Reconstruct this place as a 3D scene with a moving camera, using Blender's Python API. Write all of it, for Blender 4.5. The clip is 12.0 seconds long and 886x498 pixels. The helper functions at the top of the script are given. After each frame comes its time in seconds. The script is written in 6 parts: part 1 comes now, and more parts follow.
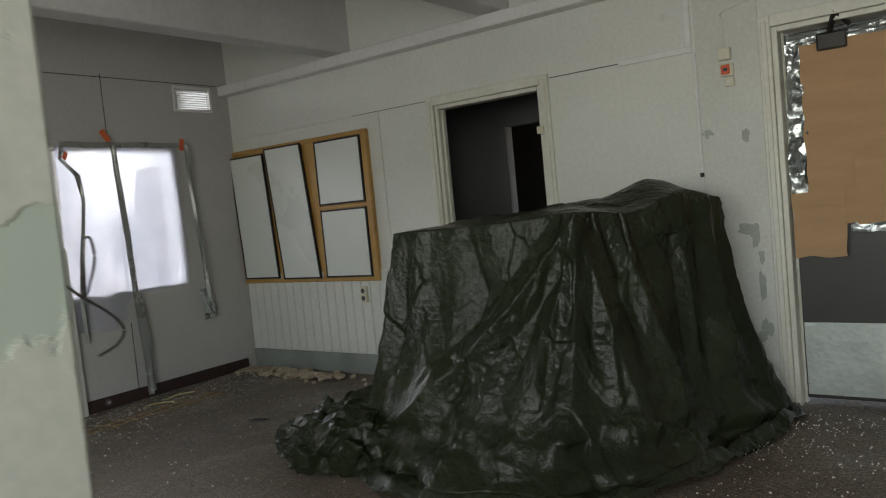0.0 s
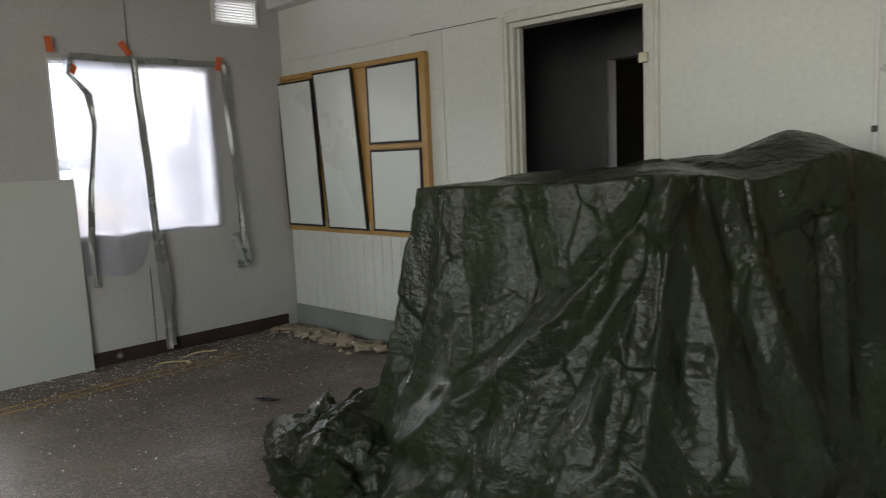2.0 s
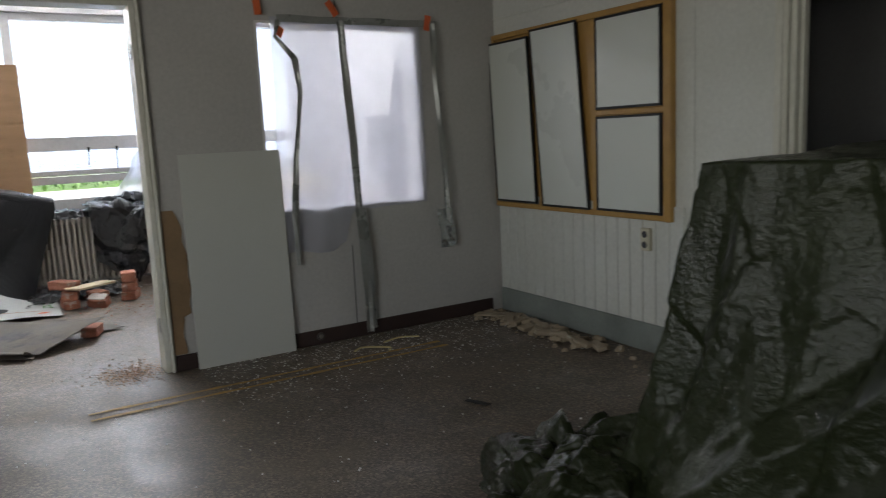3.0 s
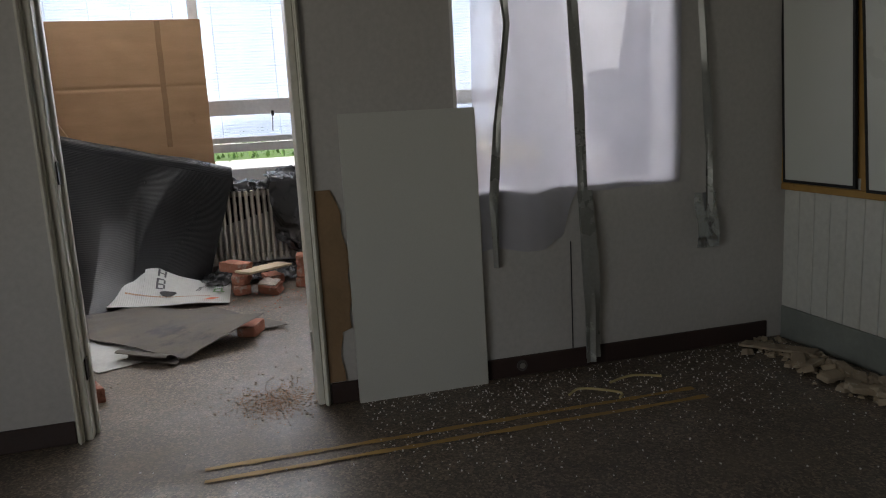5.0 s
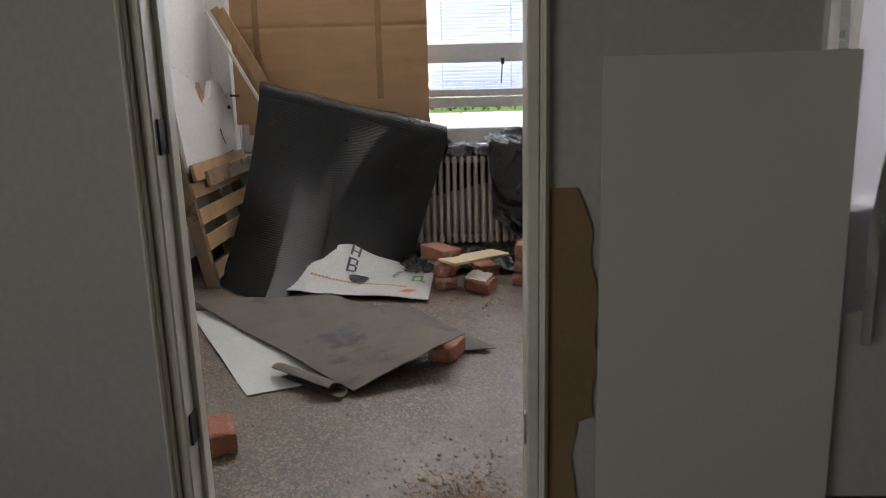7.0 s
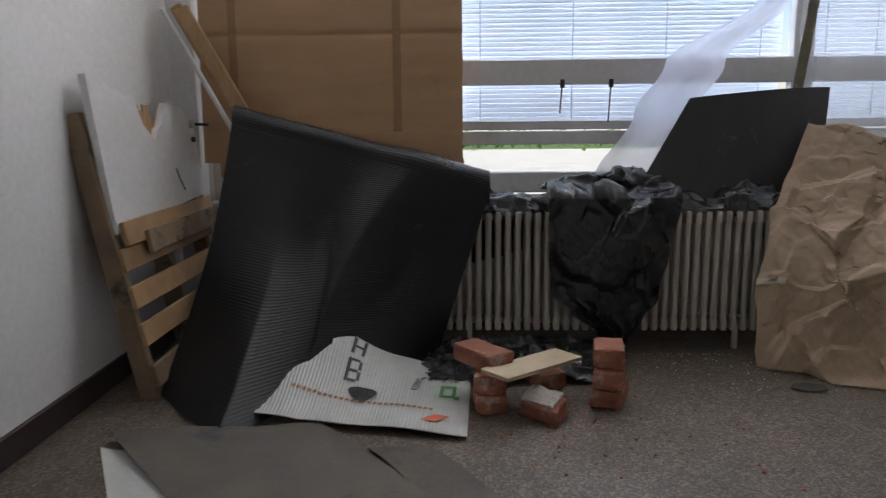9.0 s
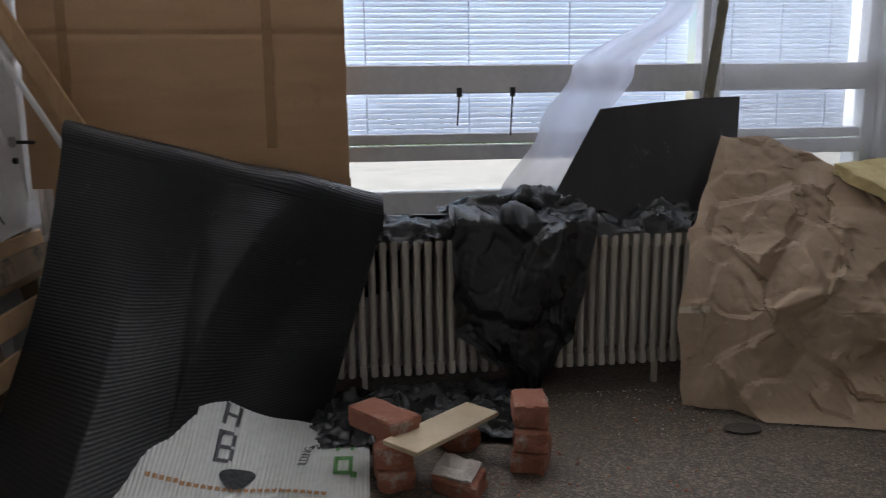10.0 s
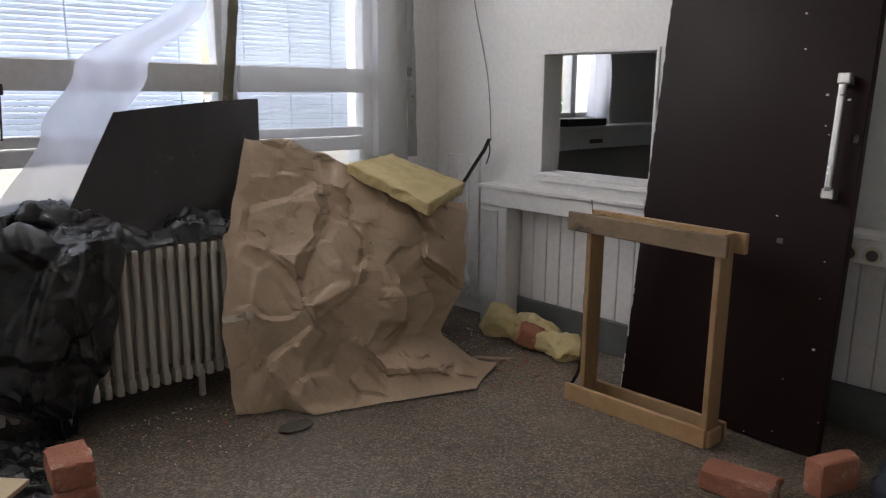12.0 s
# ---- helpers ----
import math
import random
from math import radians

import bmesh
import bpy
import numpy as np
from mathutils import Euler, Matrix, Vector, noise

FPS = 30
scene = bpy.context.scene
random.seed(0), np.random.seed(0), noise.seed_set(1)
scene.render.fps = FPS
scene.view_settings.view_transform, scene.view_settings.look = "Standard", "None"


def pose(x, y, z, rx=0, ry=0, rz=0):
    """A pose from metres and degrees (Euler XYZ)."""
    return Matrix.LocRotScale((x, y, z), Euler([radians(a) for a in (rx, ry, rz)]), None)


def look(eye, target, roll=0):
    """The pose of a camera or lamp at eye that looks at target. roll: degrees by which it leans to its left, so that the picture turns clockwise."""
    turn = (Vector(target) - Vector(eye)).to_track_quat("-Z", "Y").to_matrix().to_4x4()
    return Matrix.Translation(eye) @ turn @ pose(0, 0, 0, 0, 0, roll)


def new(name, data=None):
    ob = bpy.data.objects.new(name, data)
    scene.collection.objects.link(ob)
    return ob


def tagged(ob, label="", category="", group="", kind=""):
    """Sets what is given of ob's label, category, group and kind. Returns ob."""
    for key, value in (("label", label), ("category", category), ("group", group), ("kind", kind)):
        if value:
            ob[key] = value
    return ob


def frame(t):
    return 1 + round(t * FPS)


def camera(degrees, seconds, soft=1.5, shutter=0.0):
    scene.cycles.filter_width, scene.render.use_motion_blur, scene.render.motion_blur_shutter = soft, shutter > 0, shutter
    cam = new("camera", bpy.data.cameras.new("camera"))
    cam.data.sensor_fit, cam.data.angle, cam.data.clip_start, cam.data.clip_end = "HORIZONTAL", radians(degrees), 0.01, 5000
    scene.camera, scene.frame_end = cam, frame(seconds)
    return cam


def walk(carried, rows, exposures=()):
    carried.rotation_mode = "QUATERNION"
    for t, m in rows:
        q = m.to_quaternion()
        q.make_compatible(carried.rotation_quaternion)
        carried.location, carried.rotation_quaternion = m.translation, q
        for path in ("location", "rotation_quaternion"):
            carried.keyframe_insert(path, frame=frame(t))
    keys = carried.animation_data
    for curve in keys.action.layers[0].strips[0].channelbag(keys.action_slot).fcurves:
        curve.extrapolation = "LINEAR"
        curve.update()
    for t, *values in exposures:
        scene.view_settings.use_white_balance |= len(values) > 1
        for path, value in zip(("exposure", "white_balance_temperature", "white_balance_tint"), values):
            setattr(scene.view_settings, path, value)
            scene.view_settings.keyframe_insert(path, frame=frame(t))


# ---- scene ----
cam = camera(61.3, 12.0, 1.0, 0.25)
PATH = [
    (0, (1.375, 2.624, 1.325), (0.19, 4.23, 1.207), -5.5),
    (0.5, (1.3, 2.957, 1.284), (0.155, 4.59, 1.132), -3.7),
    (1, (1.188, 3.236, 1.295), (0.088, 4.898, 1.124), -2.9),
    (1.5, (1.081, 3.5, 1.317), (-0.141, 5.071, 1.112), -2.7),
    (2, (0.922, 3.674, 1.322), (-0.478, 5.08, 1.071), -2.4),
    (2.5, (0.57, 3.793, 1.335), (-0.958, 5.052, 1.054), -1.5),
    (3, (0.277, 3.905, 1.314), (-1.417, 4.923, 1.009), -2.7),
    (3.5, (-0.051, 4.062, 1.316), (-1.882, 4.788, 0.966), -3.4),
    (3.7, (-0.188, 4.087, 1.302), (-2.047, 4.726, 0.935), -3.3),
    (5.3, (-1.207, 4.466, 1.221), (-3.105, 4.983, 0.861), -3.0),
    (5.5, (-1.338, 4.492, 1.203), (-3.232, 5.024, 0.841), -2.4),
    (6, (-1.673, 4.524, 1.244), (-3.558, 5.082, 0.876), -1.6),
    (6.5, (-2.032, 4.554, 1.219), (-3.968, 4.853, 0.816), -1.7),
    (7, (-2.354, 4.517, 1.227), (-4.302, 4.453, 0.776), -1.5),
    (8.8, (-3.655, 4.347, 1.164), (-5.615, 4.182, 0.804), -0.9),
    (9, (-3.791, 4.321, 1.172), (-5.757, 4.239, 0.815), -0.6),
    (9.5, (-4.051, 4.28, 1.239), (-6.013, 4.374, 0.867), -0.2),
    (10, (-4.304, 4.284, 1.234), (-6.258, 4.514, 0.872), -0.8),
    (10.5, (-4.407, 4.341, 1.268), (-6.261, 4.963, 0.853), -0.3),
    (11, (-4.447, 4.255, 1.323), (-6.096, 5.296, 0.878), 1.6),
    (11.5, (-4.429, 4.262, 1.354), (-5.94, 5.498, 0.918), 1.2),
    (11.6, (-4.425, 4.28, 1.359), (-5.923, 5.533, 0.929), 0.9),
    (12, (-4.435, 4.273, 1.331), (-5.867, 5.606, 0.918), 0.5),
]
EXPOSURES = [(0.0, 1.9, 6750, 8), (0.6, 2.25, 6750, 8), (2.0, 2.25, 6750, 10), (3.0, 1.45, 6700, 11), (3.7, 1.0, 6800, 12), (5.5, 0.9, 7000, 14), (7.0, 0.9, 7200, 14), (8.8, 0.4, 6800, 13), (9.5, 0.1, 6650, 13), (10.5, 0.1, 6800, 13), (12.0, 0.45, 7100, 14)]
walk(cam, [(t, look(eye, target, roll)) for t, eye, target, roll in PATH], EXPOSURES)

# ---- world and lights ----
world = bpy.data.worlds.new("sky")
scene.world = world
world.use_nodes = True
_n = world.node_tree.nodes
_sky = _n.new("ShaderNodeTexSky")
_sky.sky_type, _sky.sun_disc = "NISHITA", False
_sky.sun_elevation, _sky.sun_rotation = radians(54), radians(59)
world.node_tree.links.new(_sky.outputs[0], _n["Background"].inputs[0])
_n["Background"].inputs[1].default_value = 0.15


def lamp(name, kind, energy, colour, place, size=None):
    data = bpy.data.lights.new(name, kind)
    data.energy, data.color = energy, colour
    if kind == "AREA":
        data.shape, data.size, data.size_y = "RECTANGLE", size[0], size[1]
    else:
        data.angle = radians(0.5)
    ob = new(name, data)
    ob.matrix_basis = place
    return ob


lamp("sun", "SUN", 5.0, (1.0, 0.95, 0.86), look((0, 0, 10), (-0.5, -0.3, 9.2)))
# sky light behind the blinds of the window wall, and in a window behind the start of the walk
lamp("window_light", "AREA", 96, (0.80, 0.88, 1.0), look((-8.42, 5.0, 1.86), (-7.4, 5.0, 1.86)), (4.2, 1.42))
# added fill lamp in a made-up slot above the windows, to brighten the room
lamp("window_light", "AREA", 60, (0.94, 0.97, 1.0), look((-8.0, 4.92, 2.86), (-7.0, 4.92, 2.45)), (3.9, 0.24))
lamp("window_light", "AREA", 35, (0.99, 1.0, 0.94), look((1.0, 0.70, 1.65), (0.8, 6.0, 1.25)), (4.2, 1.25))
lamp("window_light", "AREA", 13, (0.85, 0.93, 1.0), look((-8.35, 8.8, 1.75), (-7.4, 8.8, 1.6)), (0.65, 1.2))


# ---- materials ----
def nodes_of(name):
    m = bpy.data.materials.new(name)
    m.use_nodes = True
    t = m.node_tree
    return m, t.nodes, t.links, t.nodes["Principled BSDF"]


def noise_tex(n, l, coord, scale, detail=6.0, rough=0.6, kind="noise"):
    if kind == "voronoi":
        tex = n.new("ShaderNodeTexVoronoi")
    else:
        tex = n.new("ShaderNodeTexNoise")
        tex.inputs["Detail"].default_value = detail
        tex.inputs["Roughness"].default_value = rough
    tex.inputs["Scale"].default_value = scale
    l.new(coord, tex.inputs["Vector"])
    return tex


def ramp(n, l, src, stops):
    r = n.new("ShaderNodeValToRGB")
    r.color_ramp.elements[0].position, r.color_ramp.elements[0].color = stops[0][0], (*stops[0][1], 1)
    r.color_ramp.elements[1].position, r.color_ramp.elements[1].color = stops[1][0], (*stops[1][1], 1)
    for pos, c in stops[2:]:
        e = r.color_ramp.elements.new(pos)
        e.color = (*c, 1)
    l.new(src, r.inputs[0])
    return r


def mix(n, l, fac, a, b, mode="MIX"):
    m = n.new("ShaderNodeMix")
    m.data_type, m.blend_type = "RGBA", mode
    for sock, v in ((m.inputs[0], fac), (m.inputs[6], a), (m.inputs[7], b)):
        if hasattr(v, "links"):
            l.new(v, sock)
        elif isinstance(v, (int, float)):
            sock.default_value = v
        else:
            sock.default_value = (*v, 1)
    return m.outputs[2]


def surface(name, light, dark, grain=60.0, patch=2.5, rough=0.6, metal=0.0, bump=0.15, bump_scale=80.0, stretch=(1, 1, 1), stain=None, stain_scale=1.2, stain_at=0.62, vary=0.0, coat=0.0, bump2=None, rough_var=0.12, spec=0.5):
    """A painted, wooden, stone or plastic surface: two scales of colour, stains of their own shape, fine relief."""
    m, n, l, p = nodes_of(name)
    tc = n.new("ShaderNodeTexCoord")
    mp = n.new("ShaderNodeMapping")
    mp.inputs["Scale"].default_value = stretch
    l.new(tc.outputs["Object"], mp.inputs[0])
    big = noise_tex(n, l, mp.outputs[0], patch)
    fine = noise_tex(n, l, mp.outputs[0], grain)
    c1 = ramp(n, l, big.outputs[0], [(0.3, dark), (0.7, light)]).outputs[0]
    c2 = ramp(n, l, fine.outputs[0], [(0.3, (0.88, 0.88, 0.88)), (0.7, (1.0, 1.0, 1.0))]).outputs[0]
    col = mix(n, l, 1.0, c1, c2, "MULTIPLY")
    if stain:
        st = noise_tex(n, l, tc.outputs["Object"], stain_scale, 9.0, 0.68)
        k = ramp(n, l, st.outputs[0], [(stain_at, (0, 0, 0)), (min(1.0, stain_at + 0.1), (1, 1, 1))]).outputs[0]
        col = mix(n, l, k, col, stain)
    if vary:
        info = n.new("ShaderNodeObjectInfo")
        v = ramp(n, l, info.outputs["Random"], [(0.0, (1 - vary,) * 3), (1.0, (1, 1, 1))]).outputs[0]
        col = mix(n, l, 1.0, col, v, "MULTIPLY")
    l.new(col, p.inputs["Base Color"])
    rr = ramp(n, l, big.outputs[0], [(0.3, (rough - rough_var,) * 3), (0.7, (min(1, rough + rough_var),) * 3)]).outputs[0]
    l.new(rr, p.inputs["Roughness"])
    p.inputs["Metallic"].default_value = metal
    p.inputs["Coat Weight"].default_value = coat
    p.inputs["Specular IOR Level"].default_value = spec
    b = n.new("ShaderNodeBump")
    b.inputs["Strength"].default_value, b.inputs["Distance"].default_value = bump, 0.01
    bt = noise_tex(n, l, mp.outputs[0], bump_scale)
    l.new(bt.outputs[0], b.inputs["Height"])
    if bump2:
        kind, sc, st2, dist = bump2
        b2 = n.new("ShaderNodeBump")
        b2.inputs["Strength"].default_value, b2.inputs["Distance"].default_value = st2, dist
        vt = noise_tex(n, l, mp.outputs[0], sc, 3.0, 0.5, kind)
        l.new(vt.outputs[0], b2.inputs["Height"])
        l.new(b2.outputs[0], b.inputs["Normal"])
    l.new(b.outputs[0], p.inputs["Normal"])
    return m


def film(name, colour, clear, shine=0.12):
    """Thin plastic sheeting: part clear, part scattering, with a soft gloss."""
    m, n, l, p = nodes_of(name)
    n.remove(p)
    out = n["Material Output"]
    tc = n.new("ShaderNodeTexCoord")
    tex = noise_tex(n, l, tc.outputs["Object"], 2.2, 5.0)
    col = ramp(n, l, tex.outputs[0], [(0.3, tuple(c * 0.86 for c in colour)), (0.7, colour)]).outputs[0]
    trl, dif, tra, glo = (n.new(k) for k in ("ShaderNodeBsdfTranslucent", "ShaderNodeBsdfDiffuse", "ShaderNodeBsdfTransparent", "ShaderNodeBsdfGlossy"))
    l.new(col, trl.inputs[0])
    l.new(col, dif.inputs[0])
    glo.inputs["Roughness"].default_value = 0.22
    bp = n.new("ShaderNodeBump")
    bp.inputs["Strength"].default_value, bp.inputs["Distance"].default_value = 0.35, 0.02
    l.new(noise_tex(n, l, tc.outputs["Object"], 9.0, 4.0).outputs[0], bp.inputs["Height"])
    l.new(bp.outputs[0], glo.inputs["Normal"])

    def blend(f, a, b):
        x = n.new("ShaderNodeMixShader")
        x.inputs[0].default_value = f
        l.new(a, x.inputs[1])
        l.new(b, x.inputs[2])
        return x.outputs[0]
    l.new(blend(shine, blend(clear, blend(0.26, trl.outputs[0], dif.outputs[0]), tra.outputs[0]), glo.outputs[0]), out.inputs[0])
    return m


def peeled_paint(name, light, dark, under, level):
    """Wall paint, scuffed, flaked off in patches down to grey plaster."""
    m, n, l, p = nodes_of(name)
    tc = n.new("ShaderNodeTexCoord")
    big = noise_tex(n, l, tc.outputs["Object"], 1.6, 7.0)
    fine = noise_tex(n, l, tc.outputs["Object"], 45.0)
    flake = noise_tex(n, l, tc.outputs["Object"], 2.3, 8.0, 0.55)
    col = mix(n, l, 1.0, ramp(n, l, big.outputs[0], [(0.3, dark), (0.7, light)]).outputs[0], ramp(n, l, fine.outputs[0], [(0.3, (0.86,) * 3), (0.7, (1,) * 3)]).outputs[0], "MULTIPLY")
    k = ramp(n, l, flake.outputs[0], [(level, (0, 0, 0)), (level + 0.008, (1, 1, 1))]).outputs[0]
    l.new(mix(n, l, k, col, under), p.inputs["Base Color"])
    p.inputs["Roughness"].default_value = 0.6
    b = n.new("ShaderNodeBump")
    b.invert = True
    b.inputs["Strength"].default_value, b.inputs["Distance"].default_value = 0.6, 0.004
    l.new(k, b.inputs["Height"])
    b2 = n.new("ShaderNodeBump")
    b2.inputs["Strength"].default_value, b2.inputs["Distance"].default_value = 0.2, 0.004
    l.new(fine.outputs[0], b2.inputs["Height"])
    l.new(b.outputs[0], b2.inputs["Normal"])
    l.new(b2.outputs[0], p.inputs["Normal"])
    return m


WALL = surface("painted_wall", (0.50, 0.49, 0.475), (0.44, 0.43, 0.415), 40, 1.2, 0.6, bump=0.045, stain=(0.42, 0.41, 0.39), stain_scale=2.5, stain_at=0.68)
WALL_BACK = surface("pale_wall", (0.70, 0.71, 0.67), (0.62, 0.63, 0.59), 40, 1.0, 0.6, bump=0.045, stain=(0.47, 0.47, 0.43), stain_scale=2.2, stain_at=0.68)
WALL_WHITE = surface("white_wall", (0.78, 0.77, 0.76), (0.70, 0.69, 0.68), 40, 1.2, 0.6, bump=0.045, stain=(0.55, 0.53, 0.5), stain_scale=2.0, stain_at=0.7)
PEEL = peeled_paint("peeling_paint", (0.66, 0.67, 0.63), (0.57, 0.58, 0.54), (0.34, 0.37, 0.33), 0.66)
PEEL_MORE = peeled_paint("peeling_paint_end", (0.52, 0.53, 0.48), (0.44, 0.45, 0.40), (0.36, 0.41, 0.36), 0.56)
PLASTER = surface("bare_plaster", (0.40, 0.42, 0.39), (0.33, 0.35, 0.32), 50, 4, 0.85, bump=0.3)
TRIM = surface("cream_gloss_paint", (0.70, 0.70, 0.64), (0.62, 0.61, 0.53), 30, 3, 0.4, bump=0.08, stain=(0.4, 0.36, 0.27), stain_scale=7, stain_at=0.7)
TRIM_WHITE = surface("white_trim", (0.76, 0.75, 0.75), (0.68, 0.67, 0.66), 30, 3, 0.42, bump=0.06, stain=(0.42, 0.4, 0.38), stain_scale=9, stain_at=0.72)
SKIRT = surface("dark_skirting", (0.045, 0.026, 0.023), (0.028, 0.018, 0.017), 50, 4, 0.5, bump=0.1, stain=(0.2, 0.18, 0.15), stain_scale=8, stain_at=0.68)
CEIL = surface("ceiling_paint", (0.66, 0.65, 0.65), (0.55, 0.54, 0.54), 30, 1.4, 0.75, bump=0.15, stain=(0.38, 0.36, 0.34), stain_scale=2.0, stain_at=0.66)
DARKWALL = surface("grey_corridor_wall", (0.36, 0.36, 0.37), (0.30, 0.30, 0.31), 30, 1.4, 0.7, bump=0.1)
# the dark door's own stain; on the far corridor wall it paints darkness
BLACKWOOD_AND_DARK = surface("dark_door_face_and_darkness", (0.035, 0.03, 0.028), (0.022, 0.02, 0.018), 60, 3, 0.45, bump=0.1, stain=(0.12, 0.11, 0.1), stain_scale=14, stain_at=0.7)
CARD = surface("cardboard", (0.49, 0.305, 0.17), (0.41, 0.25, 0.13), 70, 2.2, 0.75, bump=0.12, stretch=(1, 1, 6), stain=(0.3, 0.18, 0.09), stain_scale=2.5, stain_at=0.68)
CARD_TAPE = surface("brown_tape", (0.33, 0.19, 0.09), (0.28, 0.16, 0.075), 50, 6, 0.35, bump=0.1)
TARP = surface("green_tarpaulin", (0.025, 0.032, 0.015), (0.014, 0.018, 0.009), 90, 2.6, 0.26, bump=0.4, bump_scale=40, stain=(0.055, 0.055, 0.045), stain_scale=5, stain_at=0.72, bump2=("noise", 42.0, 0.8, 0.007), rough_var=0.08, spec=0.27)
BLACK_FILM = surface("black_bin_liner", (0.024, 0.026, 0.028), (0.015, 0.016, 0.018), 60, 4, 0.30, bump=0.15, bump_scale=50, bump2=("noise", 30.0, 0.3, 0.008))
BLACK_SHEET = surface("black_corrugated_plastic", (0.013, 0.014, 0.017), (0.009, 0.010, 0.012), 60, 3, 0.34, bump=0.10, stain=(0.04, 0.04, 0.045), stain_scale=10, stain_at=0.64, rough_var=0.07, spec=0.34)
WHITE_SHEET = surface("white_corrugated_plastic", (0.62, 0.63, 0.61), (0.52, 0.53, 0.51), 40, 4, 0.45, bump=0.05, stain=(0.4, 0.36, 0.3), stain_scale=6, stain_at=0.68)
DUSTY_MAT = surface("dusty_grey_mat", (0.17, 0.145, 0.115), (0.10, 0.092, 0.085), 50, 5, 0.8, bump=0.3, stain=(0.06, 0.06, 0.062), stain_scale=2.6, stain_at=0.55)
PAPER = surface("kraft_paper", (0.43, 0.315, 0.22), (0.36, 0.26, 0.175), 60, 3, 0.7, bump=0.12, bump_scale=50, stretch=(1, 1, 1))
WOOL = surface("yellow_mineral_wool", (0.72, 0.60, 0.33), (0.58, 0.46, 0.22), 40, 9, 0.95, bump=1.0, bump_scale=60, stain=(0.33, 0.26, 0.14), stain_scale=9, stain_at=0.62)
WOOD = surface("raw_pine", (0.56, 0.36, 0.19), (0.40, 0.235, 0.11), 60, 7.0, 0.62, bump=0.25, stretch=(1.4, 6, 1.4), stain=(0.16, 0.095, 0.05), stain_scale=15, stain_at=0.66, vary=0.3)
WOOD_PALE = surface("pale_planed_board", (0.66, 0.54, 0.37), (0.56, 0.44, 0.28), 30, 4, 0.6, bump=0.12, stain=(0.34, 0.25, 0.15), stain_scale=10, stain_at=0.68)
WOOD_GREY = surface("weathered_pallet_wood", (0.36, 0.26, 0.16), (0.20, 0.14, 0.09), 30, 5, 0.75, bump=0.3, stain=(0.07, 0.055, 0.045), stain_scale=6, stain_at=0.55, vary=0.3)
WOOD_YELLOW = surface("varnished_frame_wood", (0.50, 0.30, 0.09), (0.38, 0.21, 0.06), 30, 5, 0.45, bump=0.1, stain=(0.12, 0.08, 0.04), stain_scale=6, stain_at=0.68)
BRICK = surface("red_brick", (0.50, 0.21, 0.135), (0.38, 0.14, 0.085), 50, 9, 0.9, bump=0.7, bump_scale=60, stain=(0.50, 0.40, 0.34), stain_scale=13, stain_at=0.57, vary=0.25)
MORTAR = surface("old_mortar", (0.56, 0.51, 0.46), (0.45, 0.4, 0.36), 60, 9, 0.95, bump=0.8)
RADIATOR = surface("radiator_enamel", (0.60, 0.56, 0.49), (0.50, 0.46, 0.40), 40, 3, 0.42, bump=0.06, stain=(0.24, 0.19, 0.15), stain_scale=7, stain_at=0.68)
MAROON = surface("dark_maroon_door_paint", (0.017, 0.0065, 0.0065), (0.012, 0.005, 0.005), 40, 1.6, 0.42, bump=0.06, stain=(0.12, 0.10, 0.10), stain_scale=30, stain_at=0.74, rough_var=0.08, spec=0.12)
STEEL = surface("worn_steel", (0.55, 0.55, 0.53), (0.42, 0.42, 0.41), 60, 4, 0.34, 0.9, bump=0.15, stain=(0.3, 0.25, 0.2), stain_scale=9, stain_at=0.68)
GALV = surface("galvanised_kick_plate", (0.50, 0.54, 0.51), (0.40, 0.44, 0.42), 50, 6, 0.42, 0.55, bump=0.1, bump2=("voronoi", 22.0, 0.15, 0.01))
FOIL = surface("silver_foil", (0.62, 0.65, 0.66), (0.4, 0.43, 0.44), 40, 5, 0.24, 0.8, bump=0.4, bump_scale=20, bump2=("voronoi", 12.0, 0.6, 0.03))
TAPE = surface("grey_duct_tape", (0.34, 0.35, 0.34), (0.24, 0.25, 0.24), 60, 5, 0.32, 0.35, bump=0.2, stain=(0.55, 0.57, 0.56), stain_scale=9, stain_at=0.6)
ORANGE = surface("orange_tape", (0.75, 0.16, 0.05), (0.6, 0.11, 0.04), 50, 6, 0.5)
IRON = surface("black_iron", (0.03, 0.026, 0.024), (0.018, 0.016, 0.015), 50, 7, 0.4, 0.4, bump=0.15)
PLASTIC_W = surface("yellowed_switch_plastic", (0.66, 0.63, 0.50), (0.58, 0.55, 0.43), 30, 6, 0.4, bump=0.03)
RED_SWITCH = surface("orange_red_button", (0.75, 0.12, 0.03), (0.6, 0.08, 0.02), 40, 8, 0.4)
BOARD_WHITE = surface("white_board_face", (0.70, 0.73, 0.69), (0.67, 0.70, 0.66), 240, 0.8, 0.35, bump=0.03)
RUBBER = surface("black_rubber_edge", (0.018, 0.019, 0.022), (0.012, 0.012, 0.014), 60, 5, 0.6)
PANEL = surface("white_melamine_panel", (0.57, 0.58, 0.545), (0.55, 0.56, 0.525), 240, 0.8, 0.42, bump=0.02, rough_var=0.04)
HARDBOARD = surface("bare_hardboard", (0.28, 0.18, 0.10), (0.21, 0.135, 0.07), 50, 3, 0.7, bump=0.2)
LETTER = surface("dark_print", (0.05, 0.05, 0.06), (0.04, 0.04, 0.05), 40, 9, 0.5)
PRINT_GREEN = surface("green_print", (0.10, 0.30, 0.08), (0.08, 0.25, 0.06), 40, 9, 0.5)
